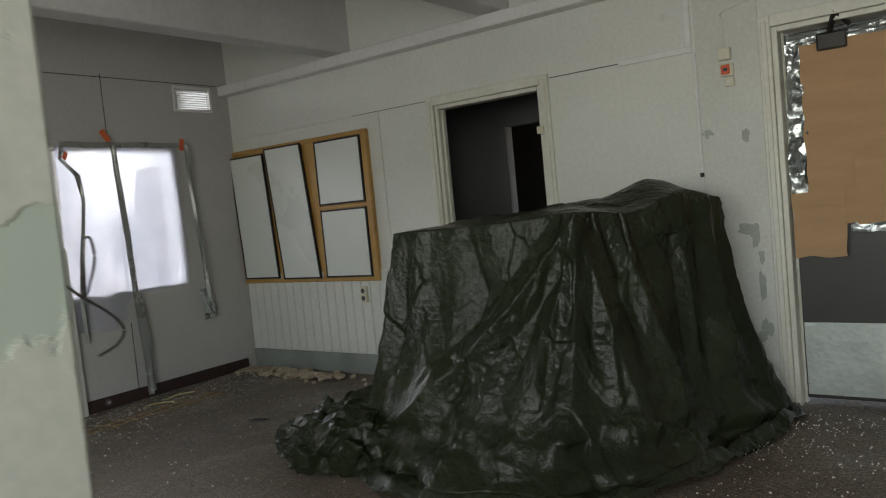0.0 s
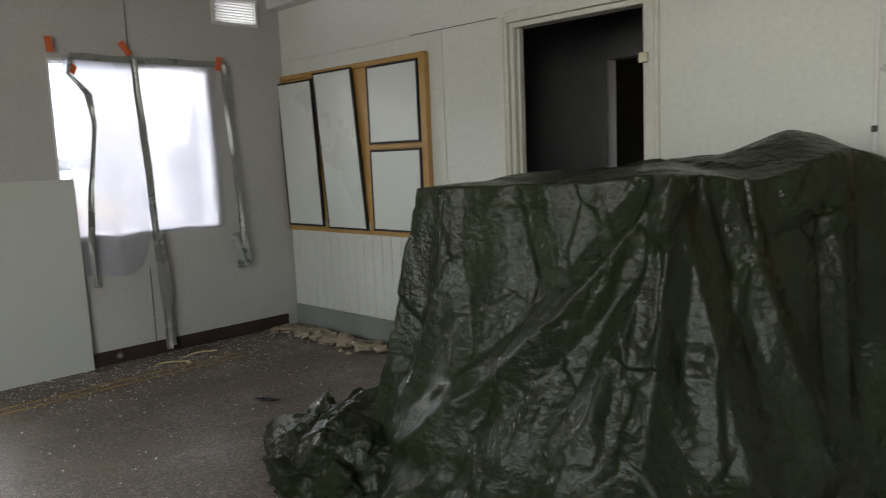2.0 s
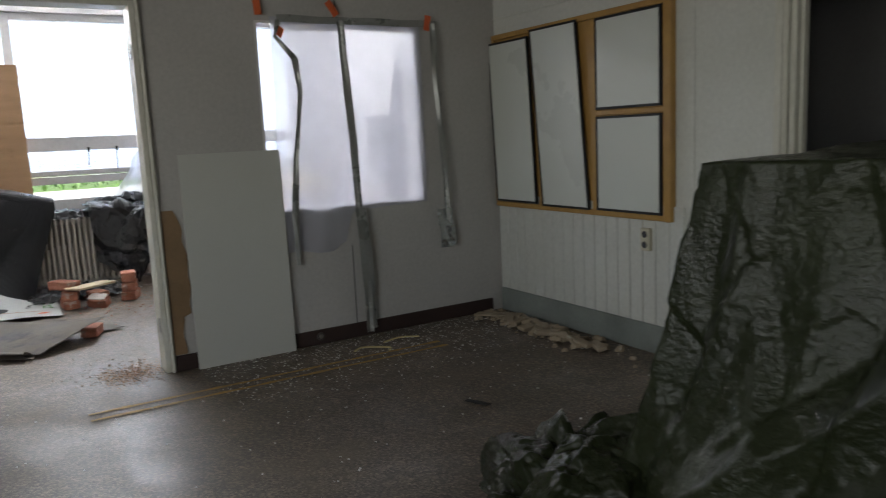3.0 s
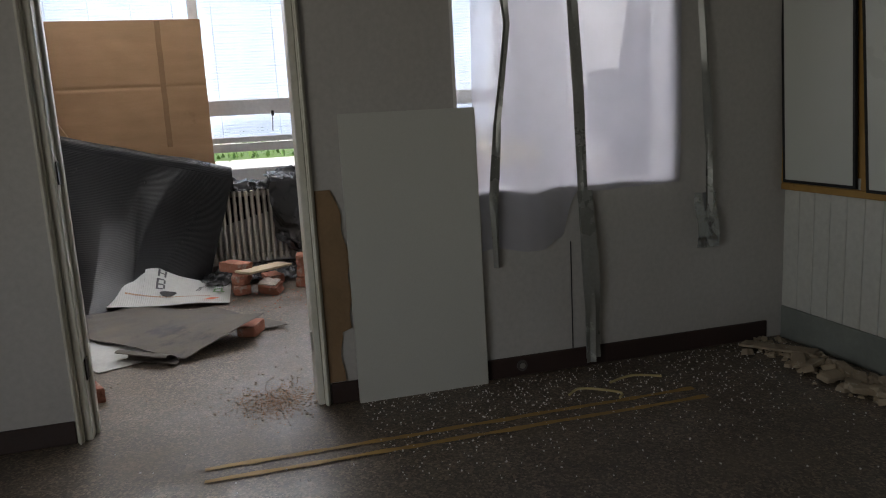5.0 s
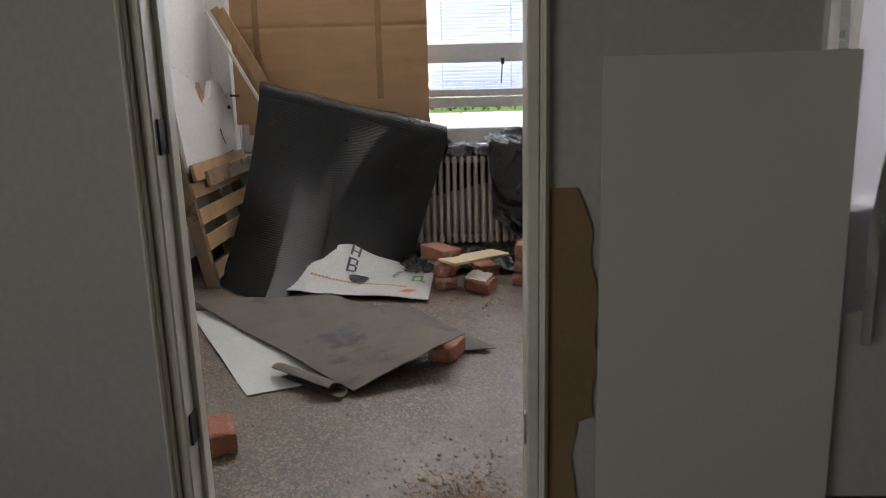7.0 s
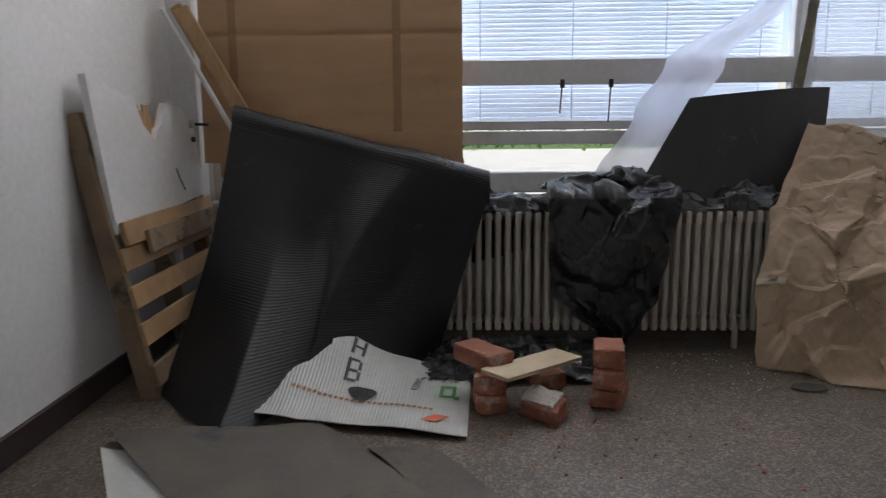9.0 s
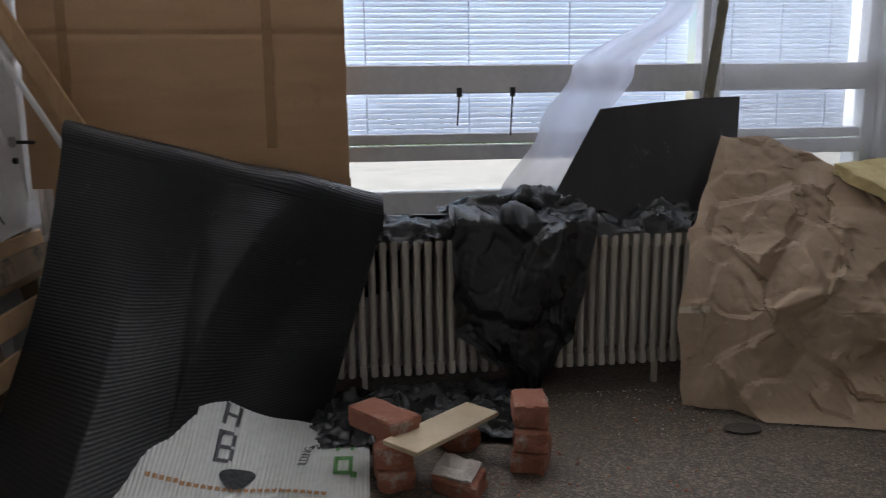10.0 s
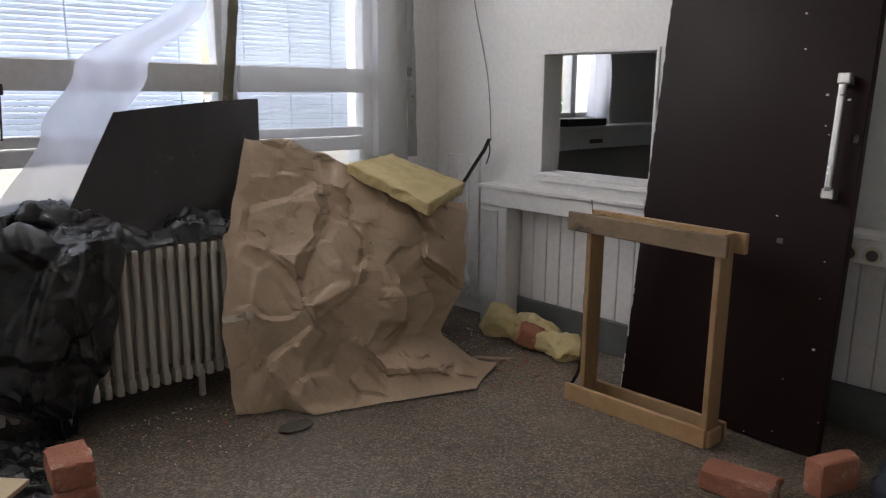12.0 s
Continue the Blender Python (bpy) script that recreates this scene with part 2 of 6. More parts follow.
PRINT_RED = surface("orange_red_print", (0.72, 0.17, 0.07), (0.65, 0.14, 0.06), 40, 9, 0.5)
PRINT_RUST = surface("brown_print", (0.40, 0.20, 0.07), (0.32, 0.15, 0.05), 40, 9, 0.5)
GRANULE = surface("white_granules", (0.82, 0.82, 0.80), (0.7, 0.7, 0.68), 40, 9, 0.8)
RUBBLE = surface("plaster_rubble", (0.46, 0.38, 0.28), (0.32, 0.26, 0.19), 50, 9, 0.9, bump=0.6, stain=(0.6, 0.56, 0.48), stain_scale=14, stain_at=0.6)
CABLE = surface("grey_cable", (0.12, 0.11, 0.10), (0.09, 0.08, 0.08), 40, 9, 0.5)
STRING = surface("yellow_strip", (0.55, 0.47, 0.24), (0.45, 0.38, 0.18), 40, 9, 0.6)
GRASS = surface("sunny_lawn", (0.12, 0.20, 0.05), (0.08, 0.14, 0.035), 8, 0.4, 0.9, bump=0.5)
# ground colour lifted to near white to imitate the glare outdoors
LANE = surface("pale_glare_ground", (0.66, 0.64, 0.60), (0.52, 0.50, 0.47), 20, 1, 0.9)
LEAF = surface("hedge_leaf", (0.12, 0.22, 0.05), (0.08, 0.15, 0.03), 20, 3, 0.6)
FILM_CLEAR = film("clear_plastic_film", (0.86, 0.88, 0.90), 0.74)
FILM_MILKY = film("milky_plastic_film", (0.76, 0.77, 0.87), 0.34, 0.05)


def floor_material():
    m, n, l, p = nodes_of("speckled_floor")
    tc = n.new("ShaderNodeTexCoord")
    big = noise_tex(n, l, tc.outputs["Object"], 0.9, 8.0, 0.62)
    mid = noise_tex(n, l, tc.outputs["Object"], 6.0, 8.0, 0.7)
    spk = noise_tex(n, l, tc.outputs["Object"], 125.0, 2.0, 0.5, "voronoi")
    base = ramp(n, l, big.outputs[0], [(0.3, (0.108, 0.087, 0.070)), (0.7, (0.170, 0.139, 0.112))]).outputs[0]
    base = mix(n, l, 1.0, base, ramp(n, l, mid.outputs[0], [(0.25, (0.66, 0.65, 0.64)), (0.75, (1.12, 1.1, 1.06))]).outputs[0], "MULTIPLY")
    chips = ramp(n, l, spk.outputs["Color"], [(0.15, (0.32, 0.32, 0.33)), (0.55, (0.95, 0.94, 0.92)), (0.9, (2.5, 2.42, 2.3))]).outputs[0]
    base = mix(n, l, 0.75, base, mix(n, l, 1.0, base, chips, "MULTIPLY"))
    dust = noise_tex(n, l, tc.outputs["Object"], 1.7, 9.0, 0.7)
    dk = ramp(n, l, dust.outputs[0], [(0.52, (0, 0, 0)), (0.72, (0.75, 0.75, 0.75))]).outputs[0]
    base = mix(n, l, dk, base, (0.19, 0.155, 0.12))
    l.new(base, p.inputs["Base Color"])
    r = ramp(n, l, dust.outputs[0], [(0.35, (0.34,) * 3), (0.7, (0.75,) * 3)]).outputs[0]
    l.new(r, p.inputs["Roughness"])
    b = n.new("ShaderNodeBump")
    b.inputs["Strength"].default_value, b.inputs["Distance"].default_value = 0.25, 0.004
    l.new(mid.outputs[0], b.inputs["Height"])
    b2 = n.new("ShaderNodeBump")
    b2.inputs["Strength"].default_value, b2.inputs["Distance"].default_value = 0.15, 0.002
    l.new(spk.outputs[0], b2.inputs["Height"])
    l.new(b.outputs[0], b2.inputs["Normal"])
    l.new(b2.outputs[0], p.inputs["Normal"])
    return m


def glass_material():
    m, n, l, p = nodes_of("window_glass")
    n.remove(p)
    tra, glo, x = n.new("ShaderNodeBsdfTransparent"), n.new("ShaderNodeBsdfGlossy"), n.new("ShaderNodeMixShader")
    tra.inputs[0].default_value = (0.93, 0.95, 0.95, 1)
    glo.inputs["Roughness"].default_value = 0.02
    fr = n.new("ShaderNodeFresnel")
    l.new(fr.outputs[0], x.inputs[0])
    l.new(tra.outputs[0], x.inputs[1])
    l.new(glo.outputs[0], x.inputs[2])
    l.new(x.outputs[0], n["Material Output"].inputs[0])
    return m


def slat_material():
    """Thin white slat that lets a little daylight through; blue skylight is tinted into its colour."""
    m, n, l, p = nodes_of("sky_tinted_blind_slat")
    tc = n.new("ShaderNodeTexCoord")
    # bluish colours imitate skylight on white slats
    col = ramp(n, l, noise_tex(n, l, tc.outputs["Object"], 3.0).outputs[0], [(0.3, (0.72, 0.78, 0.86)), (0.7, (0.80, 0.85, 0.92))]).outputs[0]
    l.new(col, p.inputs["Base Color"])
    p.inputs["Roughness"].default_value = 0.4
    t, x = n.new("ShaderNodeBsdfTranslucent"), n.new("ShaderNodeMixShader")
    l.new(col, t.inputs[0])
    x.inputs[0].default_value = 0.22
    l.new(p.outputs[0], x.inputs[1])
    l.new(t.outputs[0], x.inputs[2])
    l.new(x.outputs[0], n["Material Output"].inputs[0])
    return m


FLOOR = floor_material()
SLAT = slat_material()
GLASS = glass_material()


# ---- mesh helpers ----
BASES = {}


def thing(name, at, label, category, group="", kind=""):
    """An Empty at a thing's base, to which its parts are parented."""
    ob = new(name)
    ob.location = at
    ob.empty_display_size = 0.05
    BASES[ob] = Matrix.Translation(at)
    return tagged(ob, label, category, group, kind)


def part(name, bm, material, parent=None, label="", smooth=False, split=40):
    me = bpy.data.meshes.new(name)
    bmesh.ops.recalc_face_normals(bm, faces=bm.faces)
    bm.to_mesh(me)
    bm.free()
    me.materials.append(material)
    if smooth:
        me.shade_smooth()
        me.set_sharp_from_angle(angle=radians(split))
    ob = new(name, me)
    if parent is not None:
        ob.parent = parent
        m = BASES.get(parent)
        if m is not None:
            ob.matrix_parent_inverse = m.inverted()
    if label:
        ob["label"] = label
    return ob


def solid(name, bm, material, label, category, kind="", group="", smooth=False, split=40):
    return tagged(part(name, bm, material, None, "", smooth, split), label, category, group, kind)


def add_box(bm, lo, hi, m=None, bevel=0.0, seg=1):
    made = bmesh.ops.create_cube(bm, size=1.0)["verts"]
    t = Matrix.Translation([(a + b) / 2 for a, b in zip(lo, hi)]) @ Matrix.Diagonal((*[abs(b - a) for a, b in zip(lo, hi)], 1))
    if m is not None:
        t = m @ t
    bmesh.ops.transform(bm, matrix=t, verts=made)
    if bevel:
        edges = list({e for v in made for e in v.link_edges})
        bmesh.ops.bevel(bm, geom=edges, offset=bevel, segments=seg, affect="EDGES", profile=0.6)
    return bm


def box(lo, hi, m=None, bevel=0.0, seg=1):
    return add_box(bmesh.new(), lo, hi, m, bevel, seg)


def add_rod(bm, a, b, r, r2=None, seg=10):
    a, b = Vector(a), Vector(b)
    d = b - a
    m = Matrix.Translation((a + b) / 2) @ d.to_track_quat("Z", "Y").to_matrix().to_4x4()
    bmesh.ops.create_cone(bm, cap_ends=True, segments=seg, radius1=r, radius2=r if r2 is None else r2, depth=d.length, matrix=m)
    return bm


def rod(a, b, r, r2=None, seg=10):
    return add_rod(bmesh.new(), a, b, r, r2, seg)


def sheet(fn, nu, nv, thick=0.0, wrap=False):
    """A surface from fn(u, v) with u and v in 0..1; thickened where it has thickness."""
    bm = bmesh.new()
    rows = [[bm.verts.new(fn(i / nu, j / nv)) for j in range(nv + 1)] for i in range(nu if wrap else nu + 1)]
    for i in range(nu):
        a, b = rows[i], rows[(i + 1) % len(rows)]
        for j in range(nv):
            bm.faces.new((a[j], b[j], b[j + 1], a[j + 1]))
    if thick:
        bmesh.ops.recalc_face_normals(bm, faces=bm.faces)
        bmesh.ops.solidify(bm, geom=bm.faces[:], thickness=thick)
    return bm


def tube(points, r, seg=6, steps=6):
    """A round cable along a smooth line through points."""
    pts = [Vector(p) for p in points]
    line = []
    for i in range(len(pts) - 1):
        p0, p1, p2, p3 = pts[max(i - 1, 0)], pts[i], pts[i + 1], pts[min(i + 2, len(pts) - 1)]
        for k in range(steps):
            t = k / steps
            line.append(0.5 * (2 * p1 + (p2 - p0) * t + (2 * p0 - 5 * p1 + 4 * p2 - p3) * t * t + (3 * p1 - p0 - 3 * p2 + p3) * t ** 3))
    line.append(pts[-1])
    bm = bmesh.new()
    rings = []
    for i, p in enumerate(line):
        d = (line[min(i + 1, len(line) - 1)] - line[max(i - 1, 0)]).normalized()
        q = d.to_track_quat("Z", "Y").to_matrix()
        rings.append([bm.verts.new(p + q @ Vector((r * math.cos(2 * math.pi * k / seg), r * math.sin(2 * math.pi * k / seg), 0))) for k in range(seg)])
    for a, b in zip(rings, rings[1:]):
        for k in range(seg):
            bm.faces.new((a[k], a[(k + 1) % seg], b[(k + 1) % seg], b[k]))
    bm.faces.new(rings[0])
    bm.faces.new(rings[-1][::-1])
    return bm


FOLD_DIRS = [Vector(d).normalized() for d in ((1, 0.3, 0.5), (-0.4, 1, 0.7), (0.2, -0.6, 1), (0.9, 0.8, -0.5))]


def crease(p, scale, seed=0.0):
    """Crumple height, about -1..1: flat facets that meet in sharp folds."""
    q = Vector(p) * scale + Vector((seed, seed * 1.7, seed * 0.6))
    w = Vector((noise.noise(q * 0.45), noise.noise(q * 0.45 + Vector((7, 0, 0))), noise.noise(q * 0.45 + Vector((0, 7, 0))))) * 0.85
    h = 0.0
    for k, d in enumerate(FOLD_DIRS):
        t = (q + w).dot(d) * (0.36 + 0.13 * k)
        h += (abs((t % 1.0) - 0.5) * 4 - 1) * (0.5, 0.38, 0.3, 0.22)[k]
    return h * (0.55 + 0.9 * abs(noise.noise(q * 0.3 + Vector((3, 3, 3)))))


def facets(p, scale, seed=0.0, soft=0.16):
    """Crumple height of flat facets, each tilted its own way, that meet in sharp folds."""
    q = Vector(p) * scale + Vector((seed * 3.1, seed * 1.7, seed * 2.3))
    dist, at = noise.voronoi(q)
    k = min(1.0, (dist[1] - dist[0]) / soft)
    k = k * k * (3 - 2 * k)
    h = 0.0
    for c, w in ((at[0], 0.5 + 0.5 * k), (at[1], 0.5 - 0.5 * k)):
        tilt = noise.noise_vector(c * 3.7)
        h += w * (2 * tilt.dot(q - c) + 0.5 * tilt.x)
    return h


def lerp(a, b, t):
    return a + (b - a) * t


def curve(keys, t):
    """Smooth value through (t, value) keys."""
    if t <= keys[0][0]:
        return keys[0][1]
    for (t0, a), (t1, b) in zip(keys, keys[1:]):
        if t <= t1:
            k = (t - t0) / (t1 - t0)
            k = k * k * (3 - 2 * k)
            return a + (b - a) * k
    return keys[-1][1]


def loop_point(stations, t):
    """A point on the closed smooth line through stations, t in 0..1."""
    n = len(stations)
    f = (t % 1.0) * n
    i, k = int(f) % n, f - int(f)
    p = [Vector(stations[(i + d) % n]) for d in (-1, 0, 1, 2)]
    return 0.5 * (2 * p[1] + (p[2] - p[0]) * k + (2 * p[0] - 5 * p[1] + 4 * p[2] - p[3]) * k * k + (3 * p[1] - p[0] - 3 * p[2] + p[3]) * k ** 3)


def beam(a, b, w, h, bevel=0.003, up=(0, 0, 1)):
    """A sawn bar from a to b, w wide and h thick."""
    a, b = Vector(a), Vector(b)
    x = (b - a).normalized()
    y = Vector(up).cross(x).normalized()
    z = x.cross(y)
    m = Matrix((x, y, z)).transposed().to_4x4()
    m.translation = a
    return box((0, -w / 2, -h / 2), ((b - a).length, w / 2, h / 2), m, bevel)


def wall_with_holes(axis, face, back, span, height, holes):
    """A wall across axis ('x' or 'y') from face to back, over span, with rectangular holes (a0, a1, z0, z1)."""
    bm = bmesh.new()
    cuts = sorted({span[0], span[1], *[h[0] for h in holes], *[h[1] for h in holes]})
    for a0, a1 in zip(cuts, cuts[1:]):
        here = sorted((h[2], h[3]) for h in holes if h[0] <= a0 + 1e-6 and h[1] >= a1 - 1e-6)
        z = height[0]
        for z0, z1 in here + [(height[1], height[1])]:
            if z0 - z > 1e-4:
                lo, hi = ((face, a0, z), (back, a1, z0)) if axis == "x" else ((a0, face, z), (a1, back, z0))
                add_box(bm, lo, hi)
            z = max(z, z1)
    bmesh.ops.remove_doubles(bm, verts=bm.verts, dist=1e-5)
    dup = {}
    for f in bm.faces:
        c = f.calc_center_median()
        dup.setdefault(tuple(round(v, 4) for v in c), []).append(f)
    bmesh.ops.delete(bm, geom=[f for fs in dup.values() if len(fs) > 1 for f in fs], context="FACES_ONLY")
    return bm


# ---- structure ----
PX, PB = -4.20, -4.36          # partition: face to the first room, face to the window room
BY, WX, WB = 7.10, -7.90, 7.45  # back wall, window wall, back wall of the window room
LY = 2.72                       # side wall of the window room
CZ = 3.05
solid("floor", box((WX - 0.3, 0.6, -0.12), (4.3, 10.6, 0.0)), FLOOR, "grey-brown speckled floor covering, dusty and scuffed", "floor", "structure")
solid("ceiling", box((WX - 0.3, 0.6, CZ), (4.3, 10.6, CZ + 0.15)), CEIL, "grey-white painted concrete ceiling", "ceiling", "structure")
solid("wall_partition", wall_with_holes("x", PX, PB, (0.8, BY), (0, CZ), [(3.707, 4.71, 0, 2.12), (5.36, 6.445, 0.875, 2.03), (6.545, 6.885, 2.36, 2.53)]), WALL, "grey-white painted partition wall with door and window openings", "wall", "structure")
solid("wall_back", wall_with_holes("y", BY, BY + 0.1, (PB, 4.0), (0, CZ), [(-1.895, -0.99, 0, 2.06), (0.43, 1.53, 0, 2.13)]), WALL_BACK, "pale greenish-white painted back wall", "wall", "structure")
solid("wall_end", box((0.12, 2.66, 0), (0.55, 3.043, CZ), None, 0.006), PEEL_MORE, "concrete pillar with paint flaking off the plaster", "pillar", "structure")
solid("wall_south", wall_with_holes("y", 0.8, 0.6, (PB, 4.2), (0, CZ), [(-1.1, 3.1, 1.0, 2.3)]), WALL, "plain wall behind the start", "wall", "structure")
solid("wall_east", wall_with_holes("x", 4.0, 4.2, (0.8, 7.3), (0, CZ), []), WALL, "plain side wall", "wall", "structure")
solid("wall_window_room_side", box((WX - 0.3, LY - 0.18, 0), (PB, LY, CZ)), WALL_WHITE, "off-white painted side wall with scuffs", "wall", "structure")
# the second, high hole is an added slot for the fill lamp
solid("wall_windows", wall_with_holes("x", WX, WX - 0.3, (LY, WB), (0, CZ), [(2.86, 6.98, 0.70, 2.62), (2.92, 6.92, 2.73, 3.0)]), WALL_WHITE, "window wall with a wide opening and an added slot for fill light", "wall", "structure")
solid("wall_window_room_back", wall_with_holes("y", WB, WB + 0.14, (WX - 0.3, PB), (0, CZ), [(-7.08, -6.375, 0.885, 1.545)]), WALL_WHITE, "white painted wall with a hatch opening", "wall", "structure")

# peeling stretch of wall beside the big door, proud of the back wall
solid("wall_pier", wall_with_holes("y", BY - 0.012, BY, (0.03, 0.374), (0, 2.9), []), PEEL, "peeling paint on the wall beside the boarded door", "wall", "structure")
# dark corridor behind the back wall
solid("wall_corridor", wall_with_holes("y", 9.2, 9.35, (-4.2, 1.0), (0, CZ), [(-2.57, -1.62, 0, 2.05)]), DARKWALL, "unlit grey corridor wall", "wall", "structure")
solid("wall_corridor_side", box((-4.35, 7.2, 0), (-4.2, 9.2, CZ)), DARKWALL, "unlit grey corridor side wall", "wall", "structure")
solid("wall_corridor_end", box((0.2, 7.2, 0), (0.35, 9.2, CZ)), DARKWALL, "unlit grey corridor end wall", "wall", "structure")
# added closing wall; its near-black colour stands in for the dark beyond the doorway
solid("wall_corridor_far", box((-4.36, 10.4, 0), (1.0, 10.55, CZ)), BLACKWOOD_AND_DARK, "added near-black wall beyond the corridor, darkness put into its colour", "wall", "structure")
# room behind the hatch
solid("wall_hatch_room_window", wall_with_holes("x", WX, WX - 0.3, (WB + 0.14, 10.5), (0, CZ), [(8.45, 9.15, 1.12, 2.4)]), WALL, "grey wall of the next room with a window", "wall", "structure")
solid("wall_hatch_room_far", box((WX, 10.4, 0), (-4.4, 10.55, CZ)), WALL, "grey far wall of the next room", "wall", "structure")
solid("wall_hatch_room_side", box((-4.5, 7.6, 0), (-4.36, 10.4, CZ)), WALL, "grey side wall of the next room", "wall", "structure")


def skirting(lo, hi, material=SKIRT, label="dark brown painted skirting board", name="baseboard"):
    solid(name, box(lo, hi, None, 0.004), material, label, "skirting", "structure")


skirting((PX, 4.73, 0), (PX + 0.016, BY - 0.1, 0.095))
skirting((PX, 0.8, 0), (PX + 0.016, 3.689, 0.095))
skirting((0.10, BY - 0.03, 0), (0.37, BY - 0.013, 0.10), SKIRT)
skirting((WX, LY, 0), (PB, LY + 0.02, 0.11))
skirting((-7.30, WB - 0.028, 0), (PB, WB, 0.18), surface("grey_skirting", (0.16, 0.17, 0.17), (0.1, 0.105, 0.105), 40, 4, 0.5), "dark grey skirting under the wall panelling")
skirting((PX + 0.02, BY - 0.024, 0), (-1.97, BY, 0.17), surface("grey_green_skirting", (0.30, 0.33, 0.31), (0.2, 0.22, 0.21), 40, 4, 0.5), "grey-green skirting under the panelling")

# ceiling beams and the duct along the back wall
for x0, x1 in ((-2.83, -2.645), (-1.37, -1.18), (0.3, 0.5)):
    solid("ceiling_beam", box((x0, 0.8, 2.572), (x1, BY, CZ), None, 0.008), CEIL, "grey-white concrete ceiling beam", "beam", "structure", "ceiling beams")
solid("cable_duct", box((PX, BY - 0.11, 2.485), (4.0, BY, 2.571), None, 0.006), TRIM_WHITE, "white boxed cable duct along the wall", "duct", "structure")
solid("trim", box((-0.445, BY - 0.014, 2.068), (0.008, BY, 2.104), None, 0.003), TRIM_WHITE, "white plastic cable trunking", "trunking", "structure")
solid("trim", box((-0.030, BY - 0.0145, 2.1045), (0.008, BY, 2.484), None, 0.003), TRIM_WHITE, "white plastic cable trunking", "trunking", "structure")
solid("trim", box((PX, BY - 0.010, 2.085), (-2.70, BY, 2.097), None, 0.002), WALL_BACK, "thin moulding between wall boards", "moulding", "structure")
solid("trim", box((-2.70, BY - 0.004, 2.092), (-1.96, BY, 2.096)), LETTER, "dark open joint between wall boards", "joint", "structure")
solid("trim", box((-0.93, BY - 0.004, 2.083), (-0.45, BY, 2.088)), LETTER, "dark open joint between wall boards", "joint", "structure")
solid("trim", box((PX, 5.886, 2.05), (PX + 0.0035, 5.890, 2.60)), LETTER, "dark open joint between wall boards", "joint", "structure")
solid("trim", box((PX, 0.8, 2.572), (PX + 0.0035, 6.98, 2.578)), LETTER, "dark open joint between wall boards", "joint", "structure")
solid("trim", box((PX, 5.90, 0.095), (PX + 0.0035, 5.904, 0.62)), LETTER, "dark open joint between wall boards", "joint", "structure")
solid("cable_pipe", rod((0.02, BY - 0.012, 0.1), (0.02, BY - 0.012, 2.06), 0.009), TRIM_WHITE, "white painted pipe running down the wall", "pipe", "structure")


def casing(name, axis, plane, a0, a1, top, w, depth, material, label, both=None, far=None):
    """A door frame: two jambs and a head round an opening, with a stepped moulding."""
    t = thing(name, ((plane, (a0 + a1) / 2, 0) if axis == "x" else ((a0 + a1) / 2, plane, 0)), label, "door frame", "", "structure")

    def bar(p, q, lo, hi, z0, z1):
        l_, h_ = ((p, lo, z0), (q, hi, z1)) if axis == "x" else ((lo, p, z0), (hi, q, z1))
        return box(l_, h_, None, 0.004)
    s = 1 if both is None or plane > both else -1
    for lo, hi, nm in ((a0 - w, a0, "jamb"), (a1, a1 + (far or w), "jamb")):
        part(nm, bar(plane + s * 0.022, plane + 0.0005 * s, lo, hi, 0, top + w), material, t)
        mid, mw = (lo + hi) / 2, (hi - lo) * 0.22
        part("moulding", bar(plane + s * 0.034, plane + s * 0.022, mid - mw, mid + mw, 0, top + w * 0.5), material, t)
    part("head", bar(plane + s * 0.022, plane + 0.0005 * s, a0, a1, top, top + w), material, t)
    if both is not None:
        for lo, hi in ((a0 - 0.001, a0 + 0.03), (a1 - 0.03, a1 + 0.001)):
            part("lining", bar(plane, both, lo, hi, 0, top), material, t)
        part("lining", bar(plane, both, a0 + 0.03, a1 - 0.03, top - 0.03, top), material, t)
        st = lerp(plane, both, 0.55)
        part("door_stop", bar(st - 0.02, st + 0.02, a0 + 0.03, a0 + 0.045, 0, top - 0.03), material, t)
    return t


d1 = casing("door_1", "x", PX, 3.717, 4.70, 2.11, 0.024, 0.03, TRIM, "cream painted door frame with a gloss worn at the edges", PB, 0.022)
for z in (0.25, 1.05, 1.80):
    part("hinge", box((PX - 0.09, 3.748, z), (PX - 0.02, 3.754, z + 0.09), None, 0.002), IRON, d1, "dark iron hinge plate")
part("strike_plate", box((PX - 0.06, 4.664, 0.24), (PX - 0.03, 4.669, 0.33), None, 0.001), STEEL, d1)
part("strike_plate", box((PX - 0.06, 4.664, 1.80), (PX - 0.03, 4.669, 1.88), None, 0.001), STEEL, d1)
d2 = casing("door_2", "y", BY, -1.885, -1.0, 2.05, 0.065, 0.03, TRIM, "cream painted frame of an open dark doorway", BY + 0.1)
part("catch", box((-1.035, BY - 0.04, 1.73), (-0.985, BY - 0.022, 1.78), None, 0.004), PLASTIC_W, d2)
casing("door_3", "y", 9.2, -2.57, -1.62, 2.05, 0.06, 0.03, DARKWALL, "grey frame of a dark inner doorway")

# big boarded door beside the pier
d4 = casing("door_4", "y", BY, 0.44, 1.52, 2.12, 0.065, 0.03, TRIM, "cream door frame with a boarded-up dark door", BY + 0.2)
part("door_leaf", box((0.475, BY + 0.10, 0.03), (1.485, BY + 0.15, 2.08), None, 0.004), BLACKWOOD_AND_DARK, d4, "dark stained door leaf")
part("kick_plate", box((0.49, BY + 0.094, 0.05), (1.47, BY + 0.0995, 0.465), None, 0.002), GALV, d4, "dented galvanised kick plate")
